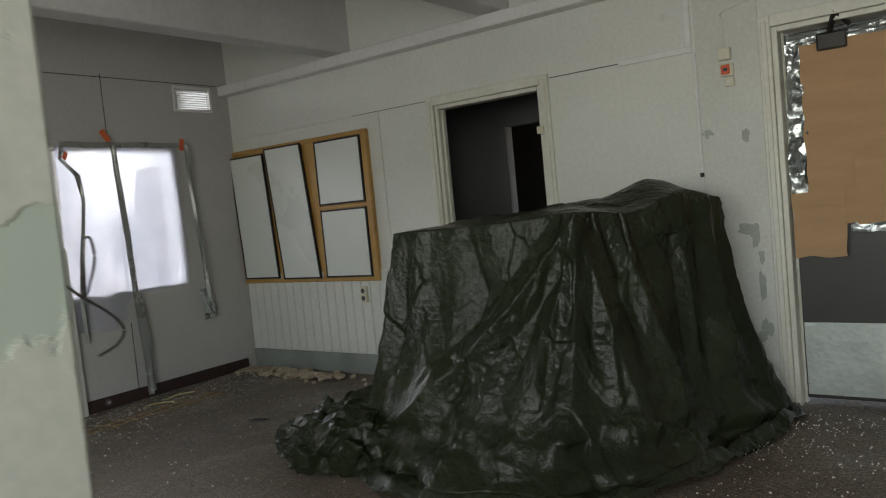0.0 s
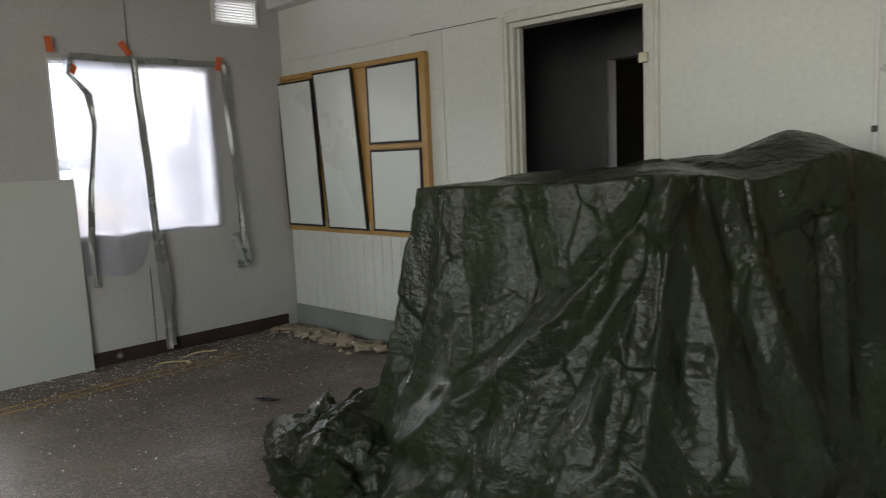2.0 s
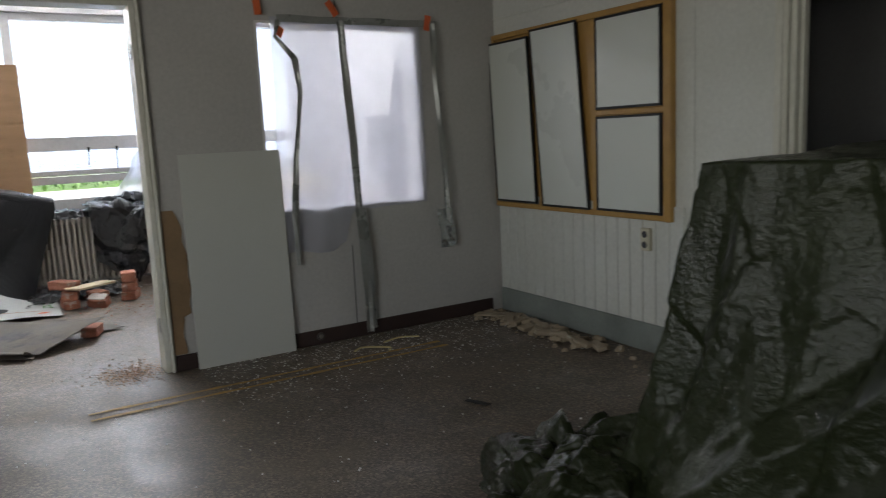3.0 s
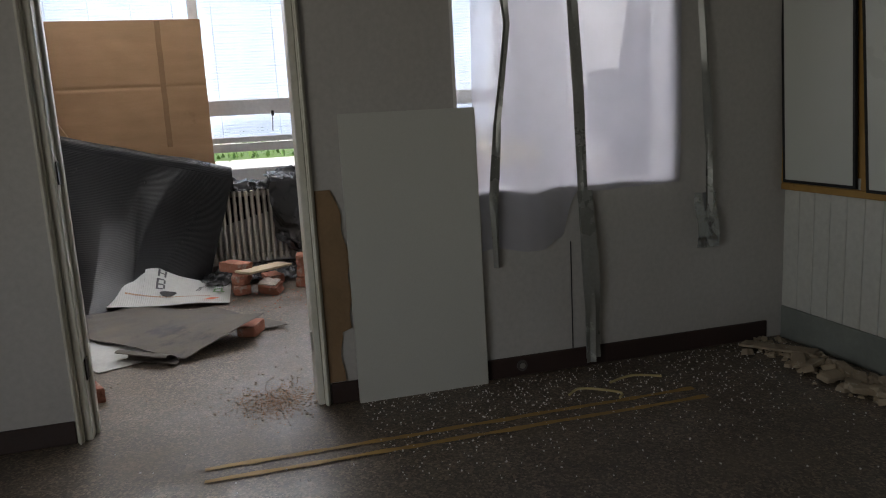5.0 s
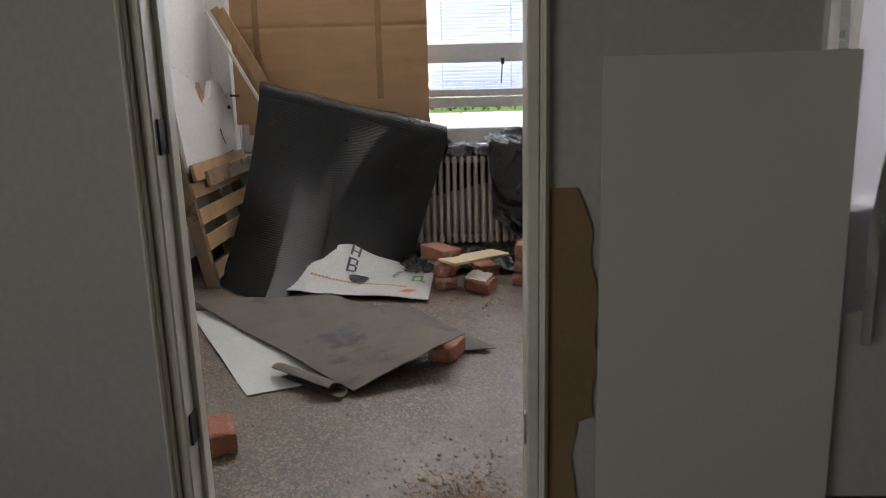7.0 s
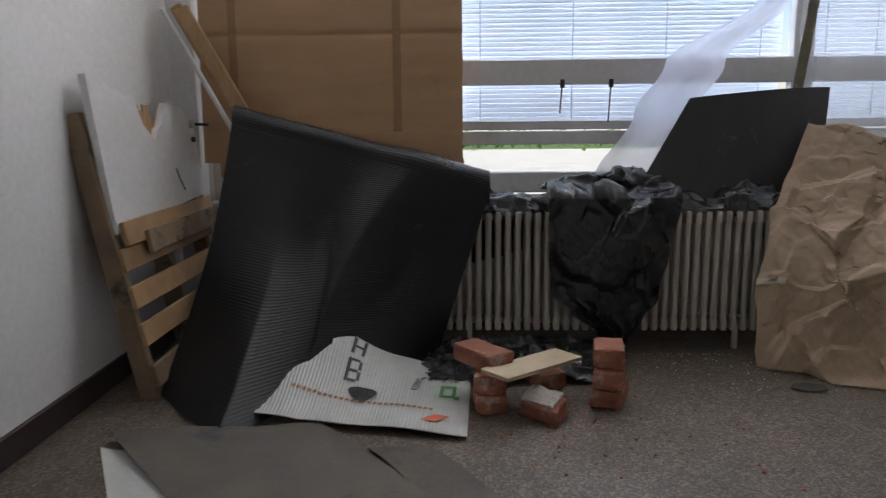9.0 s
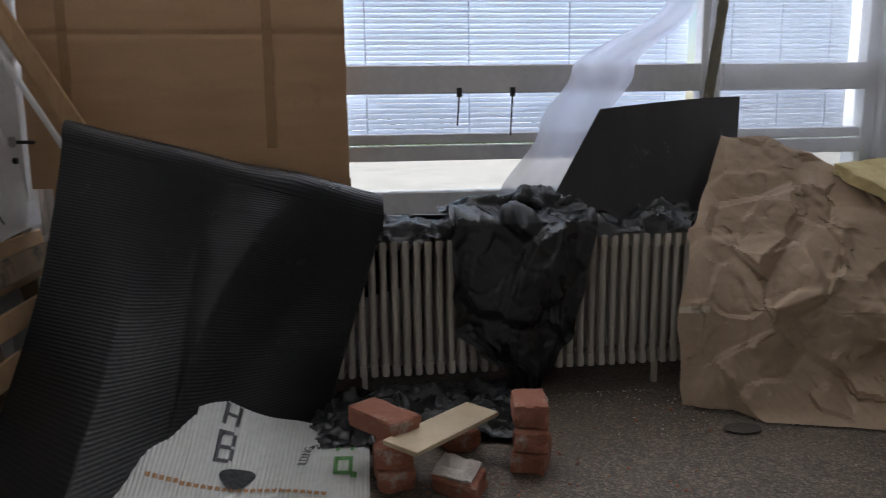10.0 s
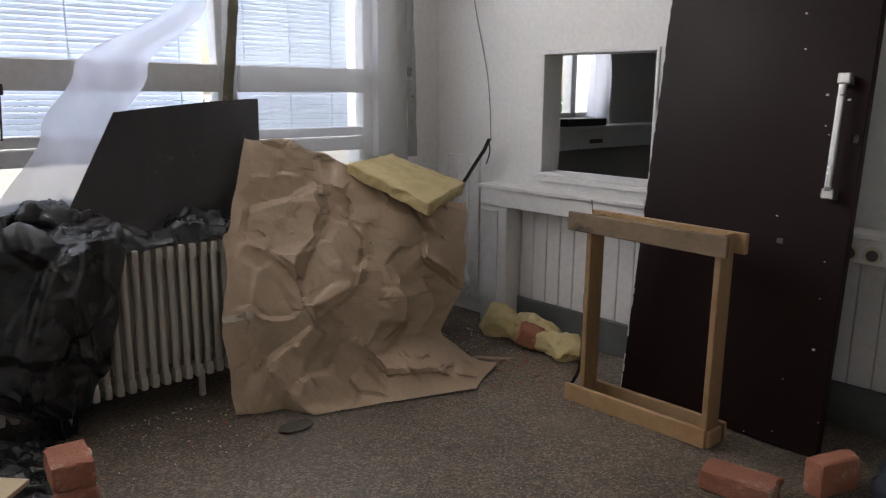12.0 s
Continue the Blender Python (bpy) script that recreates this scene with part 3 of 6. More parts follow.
for k in range(10):
    part("screw", rod((0.50, BY + 0.092, 0.07 + 0.04 * k), (0.50, BY + 0.095, 0.07 + 0.04 * k), 0.004, seg=6), STEEL, d4)


def foil_fn(u, v):
    z, x = lerp(1.03, 2.02, v), lerp(0.482, 0.575, u)
    p = Vector((x, BY + 0.07, z))
    return p + Vector((0, -0.035 * facets(p, 9, 3.0) - 0.012 * facets(p, 24, 1.0), 0)) + Vector((0.03 * noise.noise(p * 5), 0, 0))


solid("foil_sheet", sheet(foil_fn, 14, 60, 0.0015), FOIL, "crumpled silver insulation foil in the door gap", "foil", smooth=True)
solid("foil_strip", sheet(lambda u, v: Vector((lerp(0.50, 1.46, u), BY + 0.075 - 0.02 * crease((u * 2, v, 5), 6), lerp(2.0, 2.07, v))), 40, 6, 0.0015), FOIL, "crumpled silver foil over the door head", "foil", smooth=True)


def card_on_door(name, x0, x1, z0, z1, y, seed):
    def fn(u, v):
        p = Vector((lerp(x0, x1, u), y, lerp(z0, z1, v)))
        edge = 0.012 * noise.noise(Vector((p.x * 9, seed, p.z * 9)))
        return p + Vector((edge if u in (0.0, 1.0) else 0, -0.006 * crease(p, 3, seed), edge if v in (0.0, 1.0) else 0)) + Vector((0, -0.006 * facets(p, 5, seed), 0))
    return solid(name, sheet(fn, 40, 40, 0.004), CARD, "creased brown cardboard taped over the door", "cardboard", smooth=True)


card_on_door("cardboard_sheet", 0.565, 1.06, 1.02, 2.0, BY + 0.058, 1.0)
card_on_door("cardboard_sheet", 1.02, 1.46, 1.03, 1.99, BY + 0.050, 6.0)
card_on_door("cardboard_sheet", 0.485, 0.74, 0.84, 1.20, BY + 0.046, 4.0)
card_on_door("cardboard_sheet", 0.80, 1.46, 1.015, 1.42, BY + 0.041, 8.0)
solid("foil_patch", sheet(lambda u, v: Vector((lerp(0.76, 1.10, u), BY + 0.065 - 0.008 * crease((u, v, 2), 5), lerp(0.965, 1.03, v) + 0.012 * noise.noise(Vector((u * 9, v, 3))))), 24, 6, 0.001), FOIL, "torn silver foil patch on the dark door", "foil", smooth=True)

# iron closer at the door head
cl = thing("door_closer", (0.74, BY - 0.03, 2.0), "black iron door closer under the frame head", "door closer")
part("body", box((0.655, BY + 0.02, 1.95), (0.80, BY + 0.085, 2.04), None, 0.01, 2), IRON, cl)
part("arm", beam((0.72, BY + 0.03, 2.04), (0.76, BY - 0.01, 2.14), 0.03, 0.018), IRON, cl)
part("arm", beam((0.75, BY - 0.0, 2.13), (0.82, BY + 0.04, 2.06), 0.025, 0.015), IRON, cl)

# switches on the pier
sw = thing("alarm_switch", (0.20, BY - 0.012, 1.92), "orange-red button on a yellowed wall switch box", "switch")
part("plate", box((0.163, BY - 0.036, 1.895), (0.238, BY - 0.012, 1.965), None, 0.004), PLASTIC_W, sw)
part("button", box((0.172, BY - 0.046, 1.905), (0.220, BY - 0.036, 1.957), None, 0.003), RED_SWITCH, sw)
part("mark", box((0.186, BY - 0.0475, 1.920), (0.208, BY - 0.046, 1.940)), LETTER, sw)
jb = thing("junction_box", (0.195, BY - 0.012, 2.02), "yellowed square junction box on the wall", "junction box")
part("body", box((0.160, BY - 0.045, 1.985), (0.228, BY - 0.012, 2.055), None, 0.008, 2), PLASTIC_W, jb)
part("cable", tube([(0.195, BY - 0.02, 2.05), (0.19, BY - 0.018, 2.2), (0.20, BY - 0.018, 2.26), (0.40, BY - 0.018, 2.30)], 0.005), TRIM, jb)
ls = thing("light_switch", (0.205, BY - 0.012, 1.86), "small cream light switch on the wall", "switch")
part("plate", box((0.185, BY - 0.03, 1.835), (0.237, BY - 0.012, 1.889), None, 0.004), PLASTIC_W, ls)
part("rocker", box((0.197, BY - 0.036, 1.845), (0.225, BY - 0.03, 1.875), None, 0.003), TRIM, ls)

# grooved panelling under the notice board
for k in range(17):
    x = PX + 0.024 + k * 0.1
    part("panel_board", box((x, BY - 0.018, 0.17), (x + 0.095, BY - 0.0005, 0.86), None, 0.003), WALL_BACK, bpy.data.objects["wall_back"])
so = thing("wall_socket", (-2.72, BY - 0.018, 0.62), "cream double wall socket on the panelling", "socket")
part("plate", box((-2.765, BY - 0.05, 0.60), (-2.70, BY - 0.018, 0.73), None, 0.005), PLASTIC_W, so)
for z in (0.635, 0.695):
    part("outlet", rod((-2.733, BY - 0.0505, z), (-2.733, BY - 0.046, z), 0.02, seg=14), LETTER, so)

# notice board with four loose white panels
nb = thing("notice_board", (-3.38, BY, 0.775), "wooden wall-hung notice board with loose white panels", "notice board")
BX0, BX1, BZ0, BZ1, BYF = -4.19, -2.56, 0.775, 1.978, BY - 0.036
part("backing", box((BX0 + 0.02, BY - 0.012, BZ0 + 0.02), (BX1 - 0.02, BY - 0.001, BZ1 - 0.02)), WOOD_YELLOW, nb)
for lo, hi in (((BX0, BYF, BZ0), (BX1, BY - 0.001, BZ0 + 0.035)), ((BX0, BYF, BZ1 - 0.035), (BX1, BY - 0.001, BZ1)), ((BX0, BYF, BZ0 + 0.035), (BX0 + 0.03, BY - 0.001, BZ1 - 0.035)), ((BX1 - 0.04, BYF - 0.01, BZ0 + 0.0), (BX1 + 0.015, BY - 0.001, BZ1))):
    part("frame_bar", box(lo, hi, None, 0.004), WOOD_YELLOW, nb)
part("frame_bar", box((BX0 + 0.50, BYF, BZ0 + 0.035), (BX0 + 0.535, BY - 0.012, BZ1 - 0.035), None, 0.003), WOOD_YELLOW, nb)
part("frame_bar", box((BX0 + 1.02, BYF, BZ0 + 0.035), (BX0 + 1.06, BY - 0.012, BZ1 - 0.035), None, 0.003), WOOD_YELLOW, nb)
part("frame_bar", box((BX0 + 1.06, BYF, 1.375), (BX1 - 0.04, BY - 0.012, 1.405), None, 0.003), WOOD_YELLOW, nb)


def board_panel(x0, x1, z0, z1, lean):
    """A white panel with a black edging, sheared so that its top leans."""
    y = BYF - 0.006
    m = Matrix.Translation((x0, y, z0)) @ pose(0, 0, 0, 0, 0, 0)
    m[0][2] = -lean
    w, h = x1 - x0, z1 - z0
    p = part("white_panel", box((0.012, -0.004, 0.012), (w - 0.012, 0.004, h - 0.012), m), BOARD_WHITE, nb)
    for lo, hi in (((0, -0.007, 0), (w, 0.007, 0.014)), ((0, -0.007, h - 0.014), (w, 0.007, h)), ((0, -0.007, 0.014), (0.014, 0.007, h - 0.014)), ((w - 0.014, -0.007, 0.014), (w, 0.007, h - 0.014))):
        part("edging", box(lo, hi, m), RUBBER, p)
    return p


board_panel(BX0 + 0.03, BX0 + 0.485, BZ0 + 0.04, BZ1 - 0.055, 0.055)
board_panel(BX0 + 0.545, BX0 + 1.0, BZ0 + 0.03, BZ1 - 0.02, 0.085)
board_panel(BX0 + 1.07, BX1 - 0.05, 1.41, BZ1 - 0.04, 0.0)
board_panel(BX0 + 1.07, BX1 - 0.05, BZ0 + 0.035, 1.37, 0.0)
solid("wall_strip", box((-2.44, BY - 0.008, 0.17), (-2.42, BY, 2.085)), WALL_BACK, "narrow pale cover strip on the wall", "strip", "structure")

# vent grille high in the partition
gr = thing("vent_grille", (PX, 6.715, 2.36), "white vent grille with fine bars", "grille")
for lo, hi in (((6.52, 2.335), (6.91, 2.36)), ((6.52, 2.53), (6.91, 2.555)), ((6.52, 2.36), (6.545, 2.53)), ((6.885, 2.36), (6.91, 2.53))):
    part("frame", box((PX, lo[0], lo[1]), (PX + 0.015, hi[0], hi[1]), None, 0.003), TRIM_WHITE, gr)
for k in range(8):
    z = 2.37 + 0.02 * k
    part("slat", box((PX - 0.012, 6.545, z), (PX + 0.004, 6.885, z + 0.005)), TRIM_WHITE, gr)
for k in range(15):
    y = 6.56 + 0.0215 * k
    part("bar", box((PX - 0.02, y, 2.36), (PX + 0.002, y + 0.004, 2.53)), TRIM_WHITE, gr)

# partition window: plastic sheeting, tape
wr = thing("window_reveal", (PX, 5.9, 0.875), "white painted lining of the partition opening", "window lining", "", "structure")
for lo, hi in (((5.36, 0.875), (6.445, 0.89)), ((5.36, 2.015), (6.445, 2.03)), ((5.36, 0.89), (5.375, 2.015)), ((6.43, 0.89), (6.445, 2.015))):
    part("lining", box((PB, lo[0], lo[1]), (PX, hi[0], hi[1])), TRIM_WHITE, wr)


def hang_fn(u, v):
    y = lerp(5.445, 6.475, u)
    z = lerp(curve([(0, 0.62), (0.30, 0.60), (0.40, 0.64), (0.47, 0.85), (1, 0.86)], u) + 0.012 * noise.noise(Vector((u * 7, 1, 0))), 2.05, v)
    loose = (1 - v) * (0.3 + 0.7 * (u < 0.45))
    p = Vector((PX + 0.012, y, z))
    return p + Vector((0.012 + 0.02 * noise.noise(Vector((y * 3.2, z * 0.8, 0))) + 0.018 * math.sin(y * 19 + 2 * noise.noise(Vector((z * 1.4, y, 4)))) * loose, 0.02 * noise.noise(Vector((z * 2, y * 2, 7))) * (1 - v), 0))


solid("plastic_sheet", sheet(hang_fn, 70, 60), FILM_MILKY, "milky plastic sheeting taped over the partition window", "plastic sheet", smooth=True)


def tape_strip(pts, w, label, twist=0.0, material=TAPE, seed=0.0):
    """A loose strip of tape along points on the partition, w wide, slightly twisted."""
    n = len(pts) - 1

    def fn(u, v):
        f = u * n
        i = min(int(f), n - 1)
        k = f - i
        a, b = Vector(pts[i]), Vector(pts[i + 1])
        p = a.lerp(b, k)
        ang = twist * math.sin(u * 7 + seed) + 0.12 * noise.noise(Vector((u * 12, seed, 0)))
        s = (v - 0.5) * w
        return p + Vector((abs(s) * math.sin(ang) + 0.004 * crease((u * 3, v, seed), 4), s * math.cos(ang), 0))
    return solid("tape_strip", sheet(fn, 60, 4, 0.0008), material, label, "tape", smooth=True)


X = PX + 0.05
tape_strip([(X, 5.89, 2.04), (X, 5.90, 1.8), (X, 5.935, 1.3), (X, 5.955, 0.75), (X, 5.96, 0.62), (X + 0.01, 5.965, 0.3), (X, 5.97, 0.03)], 0.055, "grey duct tape strip hanging to the floor", 0.5, seed=1.0)
tape_strip([(X, 5.955, 0.86), (X + 0.01, 5.985, 0.4), (X, 5.985, 0.05)], 0.075, "dull grey tape strip hanging to the floor", 0.2, seed=6.0)
tape_strip([(X, 6.55, 2.04), (X + 0.02, 6.56, 1.75), (X + 0.02, 6.585, 1.4), (X + 0.01, 6.60, 1.0), (X, 6.61, 0.56)], 0.05, "loose silver-grey tape strip hanging beside the window", 0.7, seed=2.0)
tape_strip([(X, 6.595, 0.80), (X + 0.02, 6.595, 0.68), (X + 0.015, 6.61, 0.53)], 0.12, "crumpled silver tape end", 0.15, FOIL, 3.0)
tape_strip([(X, 5.50, 2.03), (X + 0.02, 5.47, 1.93), (X + 0.05, 5.56, 1.80), (X + 0.04, 5.58, 1.6), (X + 0.02, 5.53, 1.2), (X + 0.01, 5.51, 0.85), (X, 5.52, 0.54)], 0.045, "twisted grey tape strip hanging before the plastic", 0.9, seed=4.0)
solid("tape_band", sheet(lambda u, v: Vector((PX + 0.034 + 0.003 * crease((u * 8, v, 0), 3), lerp(5.49, 6.60, u), lerp(2.018, 2.062, v) + 0.006 * noise.noise(Vector((u * 6, 0, 0))))), 60, 3, 0.001), TAPE, "grey duct tape along the top of the sheeting", "tape", smooth=True)
for y, z, a in ((5.375, 2.105, 5), (5.85, 2.11, 35), (6.53, 2.045, -10)):
    m = Matrix.Translation((PX + 0.04, y, z)) @ pose(0, 0, 0, a, 0, 0)
    solid("orange_tape", box((-0.001, -0.022, -0.05), (0.001, 0.022, 0.05), m), ORANGE, "short piece of orange tape", "tape", group="orange tape pieces")
m = Matrix.Translation((PX + 0.10, 5.485, 1.95)) @ pose(0, 0, 0, 60, 0, 20)
solid("orange_tape", box((-0.001, -0.03, -0.02), (0.001, 0.03, 0.02), m), ORANGE, "short piece of orange tape", "tape", group="orange tape pieces")

# white panel leaning on the partition, and the torn hardboard beside the door
m = Matrix.Translation((PX + 0.052, 4.847, 0.0)) @ pose(0, 0, 0, 0, -1.3, 0)
solid("white_panel_board", box((-0.018, 0, 0), (0, 0.602, 1.264), m, 0.0015), PANEL, "plain white panel board leaning against the partition", "panel")


def torn_fn(u, v):
    z = lerp(0.10, 0.95, v)
    w = 0.115 + 0.03 * noise.noise(Vector((z * 7, 3, 0))) - 0.05 * max(0, (v - 0.85) / 0.15) - (0.045 if v < 0.28 else 0)
    return Vector((PX + 0.006 + 0.004 * noise.noise(Vector((z * 5, u, 0))), 4.726 + u * w, z))


solid("torn_hardboard", sheet(torn_fn, 4, 50, 0.004), HARDBOARD, "torn strip of bare brown hardboard on the wall", "board", smooth=True)

# ---- covered bulk under the tarpaulin ----
TOP = [(-1.15, 5.66, 1.20), (-0.80, 5.70, 1.205), (-0.47, 5.76, 1.215), (-0.22, 5.88, 1.235), (-0.05, 6.15, 1.20), (0.08, 6.42, 1.26), (0.16, 6.70, 1.24), (0.06, 6.90, 1.20), (-0.5, 6.93, 1.25), (-1.10, 6.88, 1.19), (-1.19, 6.3, 1.18), (-1.20, 5.85, 1.18)]
FOOT = [(-1.36, 5.45, 0), (-0.98, 5.28, 0), (-0.50, 5.25, 0), (-0.08, 5.38, 0), (0.18, 5.75, 0), (0.28, 6.25, 0), (0.42, 6.74, 0), (0.30, 7.0, 0), (-0.5, 7.03, 0), (-1.18, 7.0, 0), (-1.26, 6.3, 0), (-1.30, 5.75, 0)]
CEN = Vector((-0.5, 6.35, 1.27))
RIDGES = [(0.25, 0.01, 0.09, 0.035), (0.25, 0.17, 0.06, 0.022), (0.25, 0.235, 0.06, 0.02), (0.25, 0.33, 0.07, 0.028), (0.30, 0.40, 0.05, 0.02), (0.42, 0.41, 0.06, 0.018), (0.47, 0.45, 0.06, 0.02), (0.52, 0.51, 0.05, 0.02), (0.0, 0.0, 0.06, 0.02), (0.04, 0.035, 0.035, 0.014), (0.96, 0.95, 0.05, 0.02), (0.90, 0.90, 0.04, 0.02)]


def tarp_fn(u, v):
    t, f = loop_point(TOP, u), loop_point(FOOT, u)
    n_out = Vector((f.x - CEN.x, f.y - CEN.y, 0)).normalized()
    if v < 0.25:
        k = v / 0.25
        p = CEN.lerp(t, k)
        p.z = lerp(CEN.z, t.z, k) + 0.10 * math.exp(-((p.x + 0.1) ** 2 + (p.y - 6.55) ** 2) / 0.03)
        n = Vector((0, 0, 1)) * (1 - k ** 3) + n_out * k ** 3
        amp = 0.018 + 0.02 * k
    elif v < 0.9:
        k = (v - 0.25) / 0.65
        s = k ** 1.25
        p = t.lerp(Vector((f.x, f.y, 0.05)), k)
        p.x, p.y = lerp(t.x, f.x, 0.25 * k + 0.75 * s * k), lerp(t.y, f.y, 0.25 * k + 0.75 * s * k)
        n, amp = n_out, 0.045
        # long hanging folds, and sharp ridges that run down from the corners
        ph = u * 13 + 0.42 * noise.noise(Vector((u * 9, k * 1.3, 1))) + 0.10 * k
        tri = abs((ph % 1.0) - 0.5) * 4 - 1
        p += n_out * (0.034 * (0.1 + 0.9 * k) * tri * (0.55 + noise.noise(Vector((u * 14, 0, 9)))))
        for u0, u1, a_, w_ in RIDGES:
            uc = u0 + (u1 - u0) * k
            d = (u - uc + 0.5) % 1.0 - 0.5
            p += n_out * a_ * max(0.0, 1 - abs(d) / w_) * (0.25 + 0.75 * math.sin(math.pi * min(1, 0.12 + k)))
        slump = max(0.0, (k - 0.72) / 0.28)
        p += n_out * slump * (0.05 * facets(p, 4.0, 8.0, 0.08) + 0.03 * math.sin(k * 34 + 7 * noise.noise(Vector((u * 8, 3, 0)))))
    else:
        k = (v - 0.9) / 0.1
        p = Vector((f.x, f.y, 0.05)) + n_out * (k * (0.11 + 0.08 * noise.noise(Vector((u * 17, 2, 0)))))
        p.z = lerp(0.05, 0.012, k) + 0.035 * max(0, math.sin(k * 3.1)) * (0.7 + noise.noise(Vector((u * 30, k * 2, 0))))
        n, amp = Vector((0, 0, 1)), 0.045
    q = Vector((p.x, p.y, p.z * 0.45))
    p = p + n * amp * (0.75 * facets(q, 3.2, 2.0, 0.08) + 0.34 * facets(q, 7.5, 5.0, 0.08) + 0.08 * facets(p, 22.0, 1.0))
    p.z = max(p.z, 0.004)
    p.y = min(p.y, BY - 0.03)
    return p


tp = thing("tarpaulin", (-0.5, 6.3, 0), "dark green tarpaulin draped over a bulky object", "tarpaulin")
part("cover", sheet(tarp_fn, 560, 230, wrap=True), TARP, tp, smooth=True, split=180)


def bunch_fn(u, v):
    """The bunched-up tail of the tarpaulin on the floor."""
    a, b = u * 2 * math.pi, v * math.pi / 2
    c = Vector((-1.52, 5.48, 0))
    r = Vector((0.50, 0.25, 0.30))
    p = c + Vector((r.x * math.cos(a) * math.cos(b) ** 0.7, r.y * math.sin(a) * math.cos(b) ** 0.7, r.z * math.sin(b)))
    p.x, p.y = c.x + (p.x - c.x) * 0.9 + (p.y - c.y) * 0.35, c.y + (p.y - c.y) - (p.x - c.x) * 0.12
    n = (p - c).normalized()
    p += n * (0.09 * facets(p, 4.5, 7.0, 0.10) + 0.03 * facets(p, 11, 3.0, 0.10) + 0.006 * facets(p, 30, 1.0))
    p.z = max(p.z * (1.0 + 0.5 * (p.x + 1.5)), 0.004)
    return p


part("bunched_end", sheet(bunch_fn, 240, 90, wrap=True), TARP, tp, smooth=True, split=180)
part("eyelet", rod((0.215, 5.87, 0.004), (0.215, 5.87, 0.022), 0.022), IRON, tp)

# ---- window room: windows, sill, blinds ----
FX0, FX1 = -8.03, -7.95
YS = [(2.86, 2.93), (4.17, 4.25), (6.02, 6.13), (6.91, 6.98)]
for k in range(3):
    a, b = YS[k][1], YS[k + 1][0]
    w = thing("window_%d" % (k + 1), (FX0, (a + b) / 2, 0.70), "white painted timber window with a low fixed pane", "window", "", "structure")
    part("post", box((FX0, YS[k][0], 0.70), (FX1, YS[k][1], 2.62), None, 0.005), TRIM_WHITE, w)
    if k == 2:
        part("post", box((FX0, YS[3][0], 0.70), (FX1, YS[3][1], 2.62), None, 0.005), TRIM_WHITE, w)
    part("middle_rail", box((FX0 + 0.01, a, 1.318), (FX1 + 0.02, b, 1.452), None, 0.006), TRIM_WHITE, w)
    part("casement_rail", box((FX0, a, 0.998), (FX1, b, 1.072), None, 0.005), TRIM_WHITE, w, "worn window rail with flaking paint")
    part("casement_rail", box((FX0 + 0.012, a, 1.078), (FX1 - 0.012, b, 1.128), None, 0.005), TRIM_WHITE, w)
    part("bottom_rail", box((FX0, a, 0.735), (FX1 + 0.01, b, 0.848), None, 0.006), TRIM_WHITE, w)
    part("top_rail", box((FX0, a, 2.55), (FX1, b, 2.62), None, 0.005), TRIM_WHITE, w)
    pane = part("pane", box((FX0 + 0.030, a, 0.848), (FX0 + 0.034, b, 0.998)), GLASS, w)
    pane.visible_shadow = False
    # blind between the panes
    bl = thing("venetian_blind", (FX0 - 0.06, (a + b) / 2, 1.12), "pale venetian blind with closed slats", "blind", "venetian blinds")
    me = None
    tilt = pose(0, 0, 0, 0, 68, 0)
    for i in range(56):
        z = 1.135 + i * 0.0255
        if me is None:
            first = part("slat", box((-0.0125, a - (a + b) / 2 + 0.012, -0.0006), (0.0125, b - (a + b) / 2 - 0.012, 0.0006), tilt), SLAT, bl)
            first.matrix_parent_inverse = Matrix()
            me = first.data
            first.location = (0, 0, z - 1.12)
        else:
            s = new("slat", me)
            s.parent = bl
            s.location = (0, 0, z - 1.12)
    part("bottom_bar", box((FX0 - 0.072, a + 0.012, 1.112), (FX0 - 0.048, b - 0.012, 1.126), None, 0.003), SLAT, bl)
    n_c = 3 if b - a > 1 else 2
    for c in range(n_c + 1):
        y = lerp(a + 0.11, b - 0.13, c / n_c)
        part("cord", box((FX0 - 0.047, y - 0.004, 1.12), (FX0 - 0.0455, y + 0.004, 2.56)), SLAT, bl)
solid("window_sill", box((WX - 0.30, 2.86, 0.655), (WX + 0.06, 6.98, 0.70), None, 0.006), TRIM_WHITE, "white painted window sill board", "sill", "structure")
for y in (4.80, 5.06):
    st = thing("window_catch", (FX1 + 0.02, y, 1.13), "thin black window stay hanging from the rail", "window stay")
    part("arm", beam((FX1 + 0.025, y, 1.325), (FX1 + 0.03, y - 0.012, 1.325 - (0.16 if y < 5 else 0.21)), 0.012, 0.006), IRON, st)
    part("knob", box((FX1 + 0.015, y - 0.012, 1.30), (FX1 + 0.035, y + 0.012, 1.345), None, 0.003), IRON, st)

# radiator
RY0, RN, RP = 3.86, 43, 0.0485
rad = thing("radiator", (-7.52, RY0 + RN * RP / 2, 0.0), "old cream column radiator below the window, dusty", "radiator")
bm = bmesh.new()
for x in (-0.085, 0.0, 0.085):
    add_rod(bm, (x, 0, 0.05), (x, 0, 0.55), 0.0155, seg=8)
add_box(bm, (-0.105, -0.0165, 0.535), (0.105, 0.0165, 0.60), None, 0.014, 2)
add_box(bm, (-0.105, -0.0165, 0.0), (0.105, 0.0165, 0.065), None, 0.014, 2)
add_rod(bm, (0, -0.025, 0.565), (0, 0.025, 0.565), 0.02, seg=8)
add_rod(bm, (0, -0.025, 0.035), (0, 0.025, 0.035), 0.02, seg=8)
col0 = part("column", bm, RADIATOR, rad, "", True, 50)
col0.matrix_parent_inverse = Matrix()
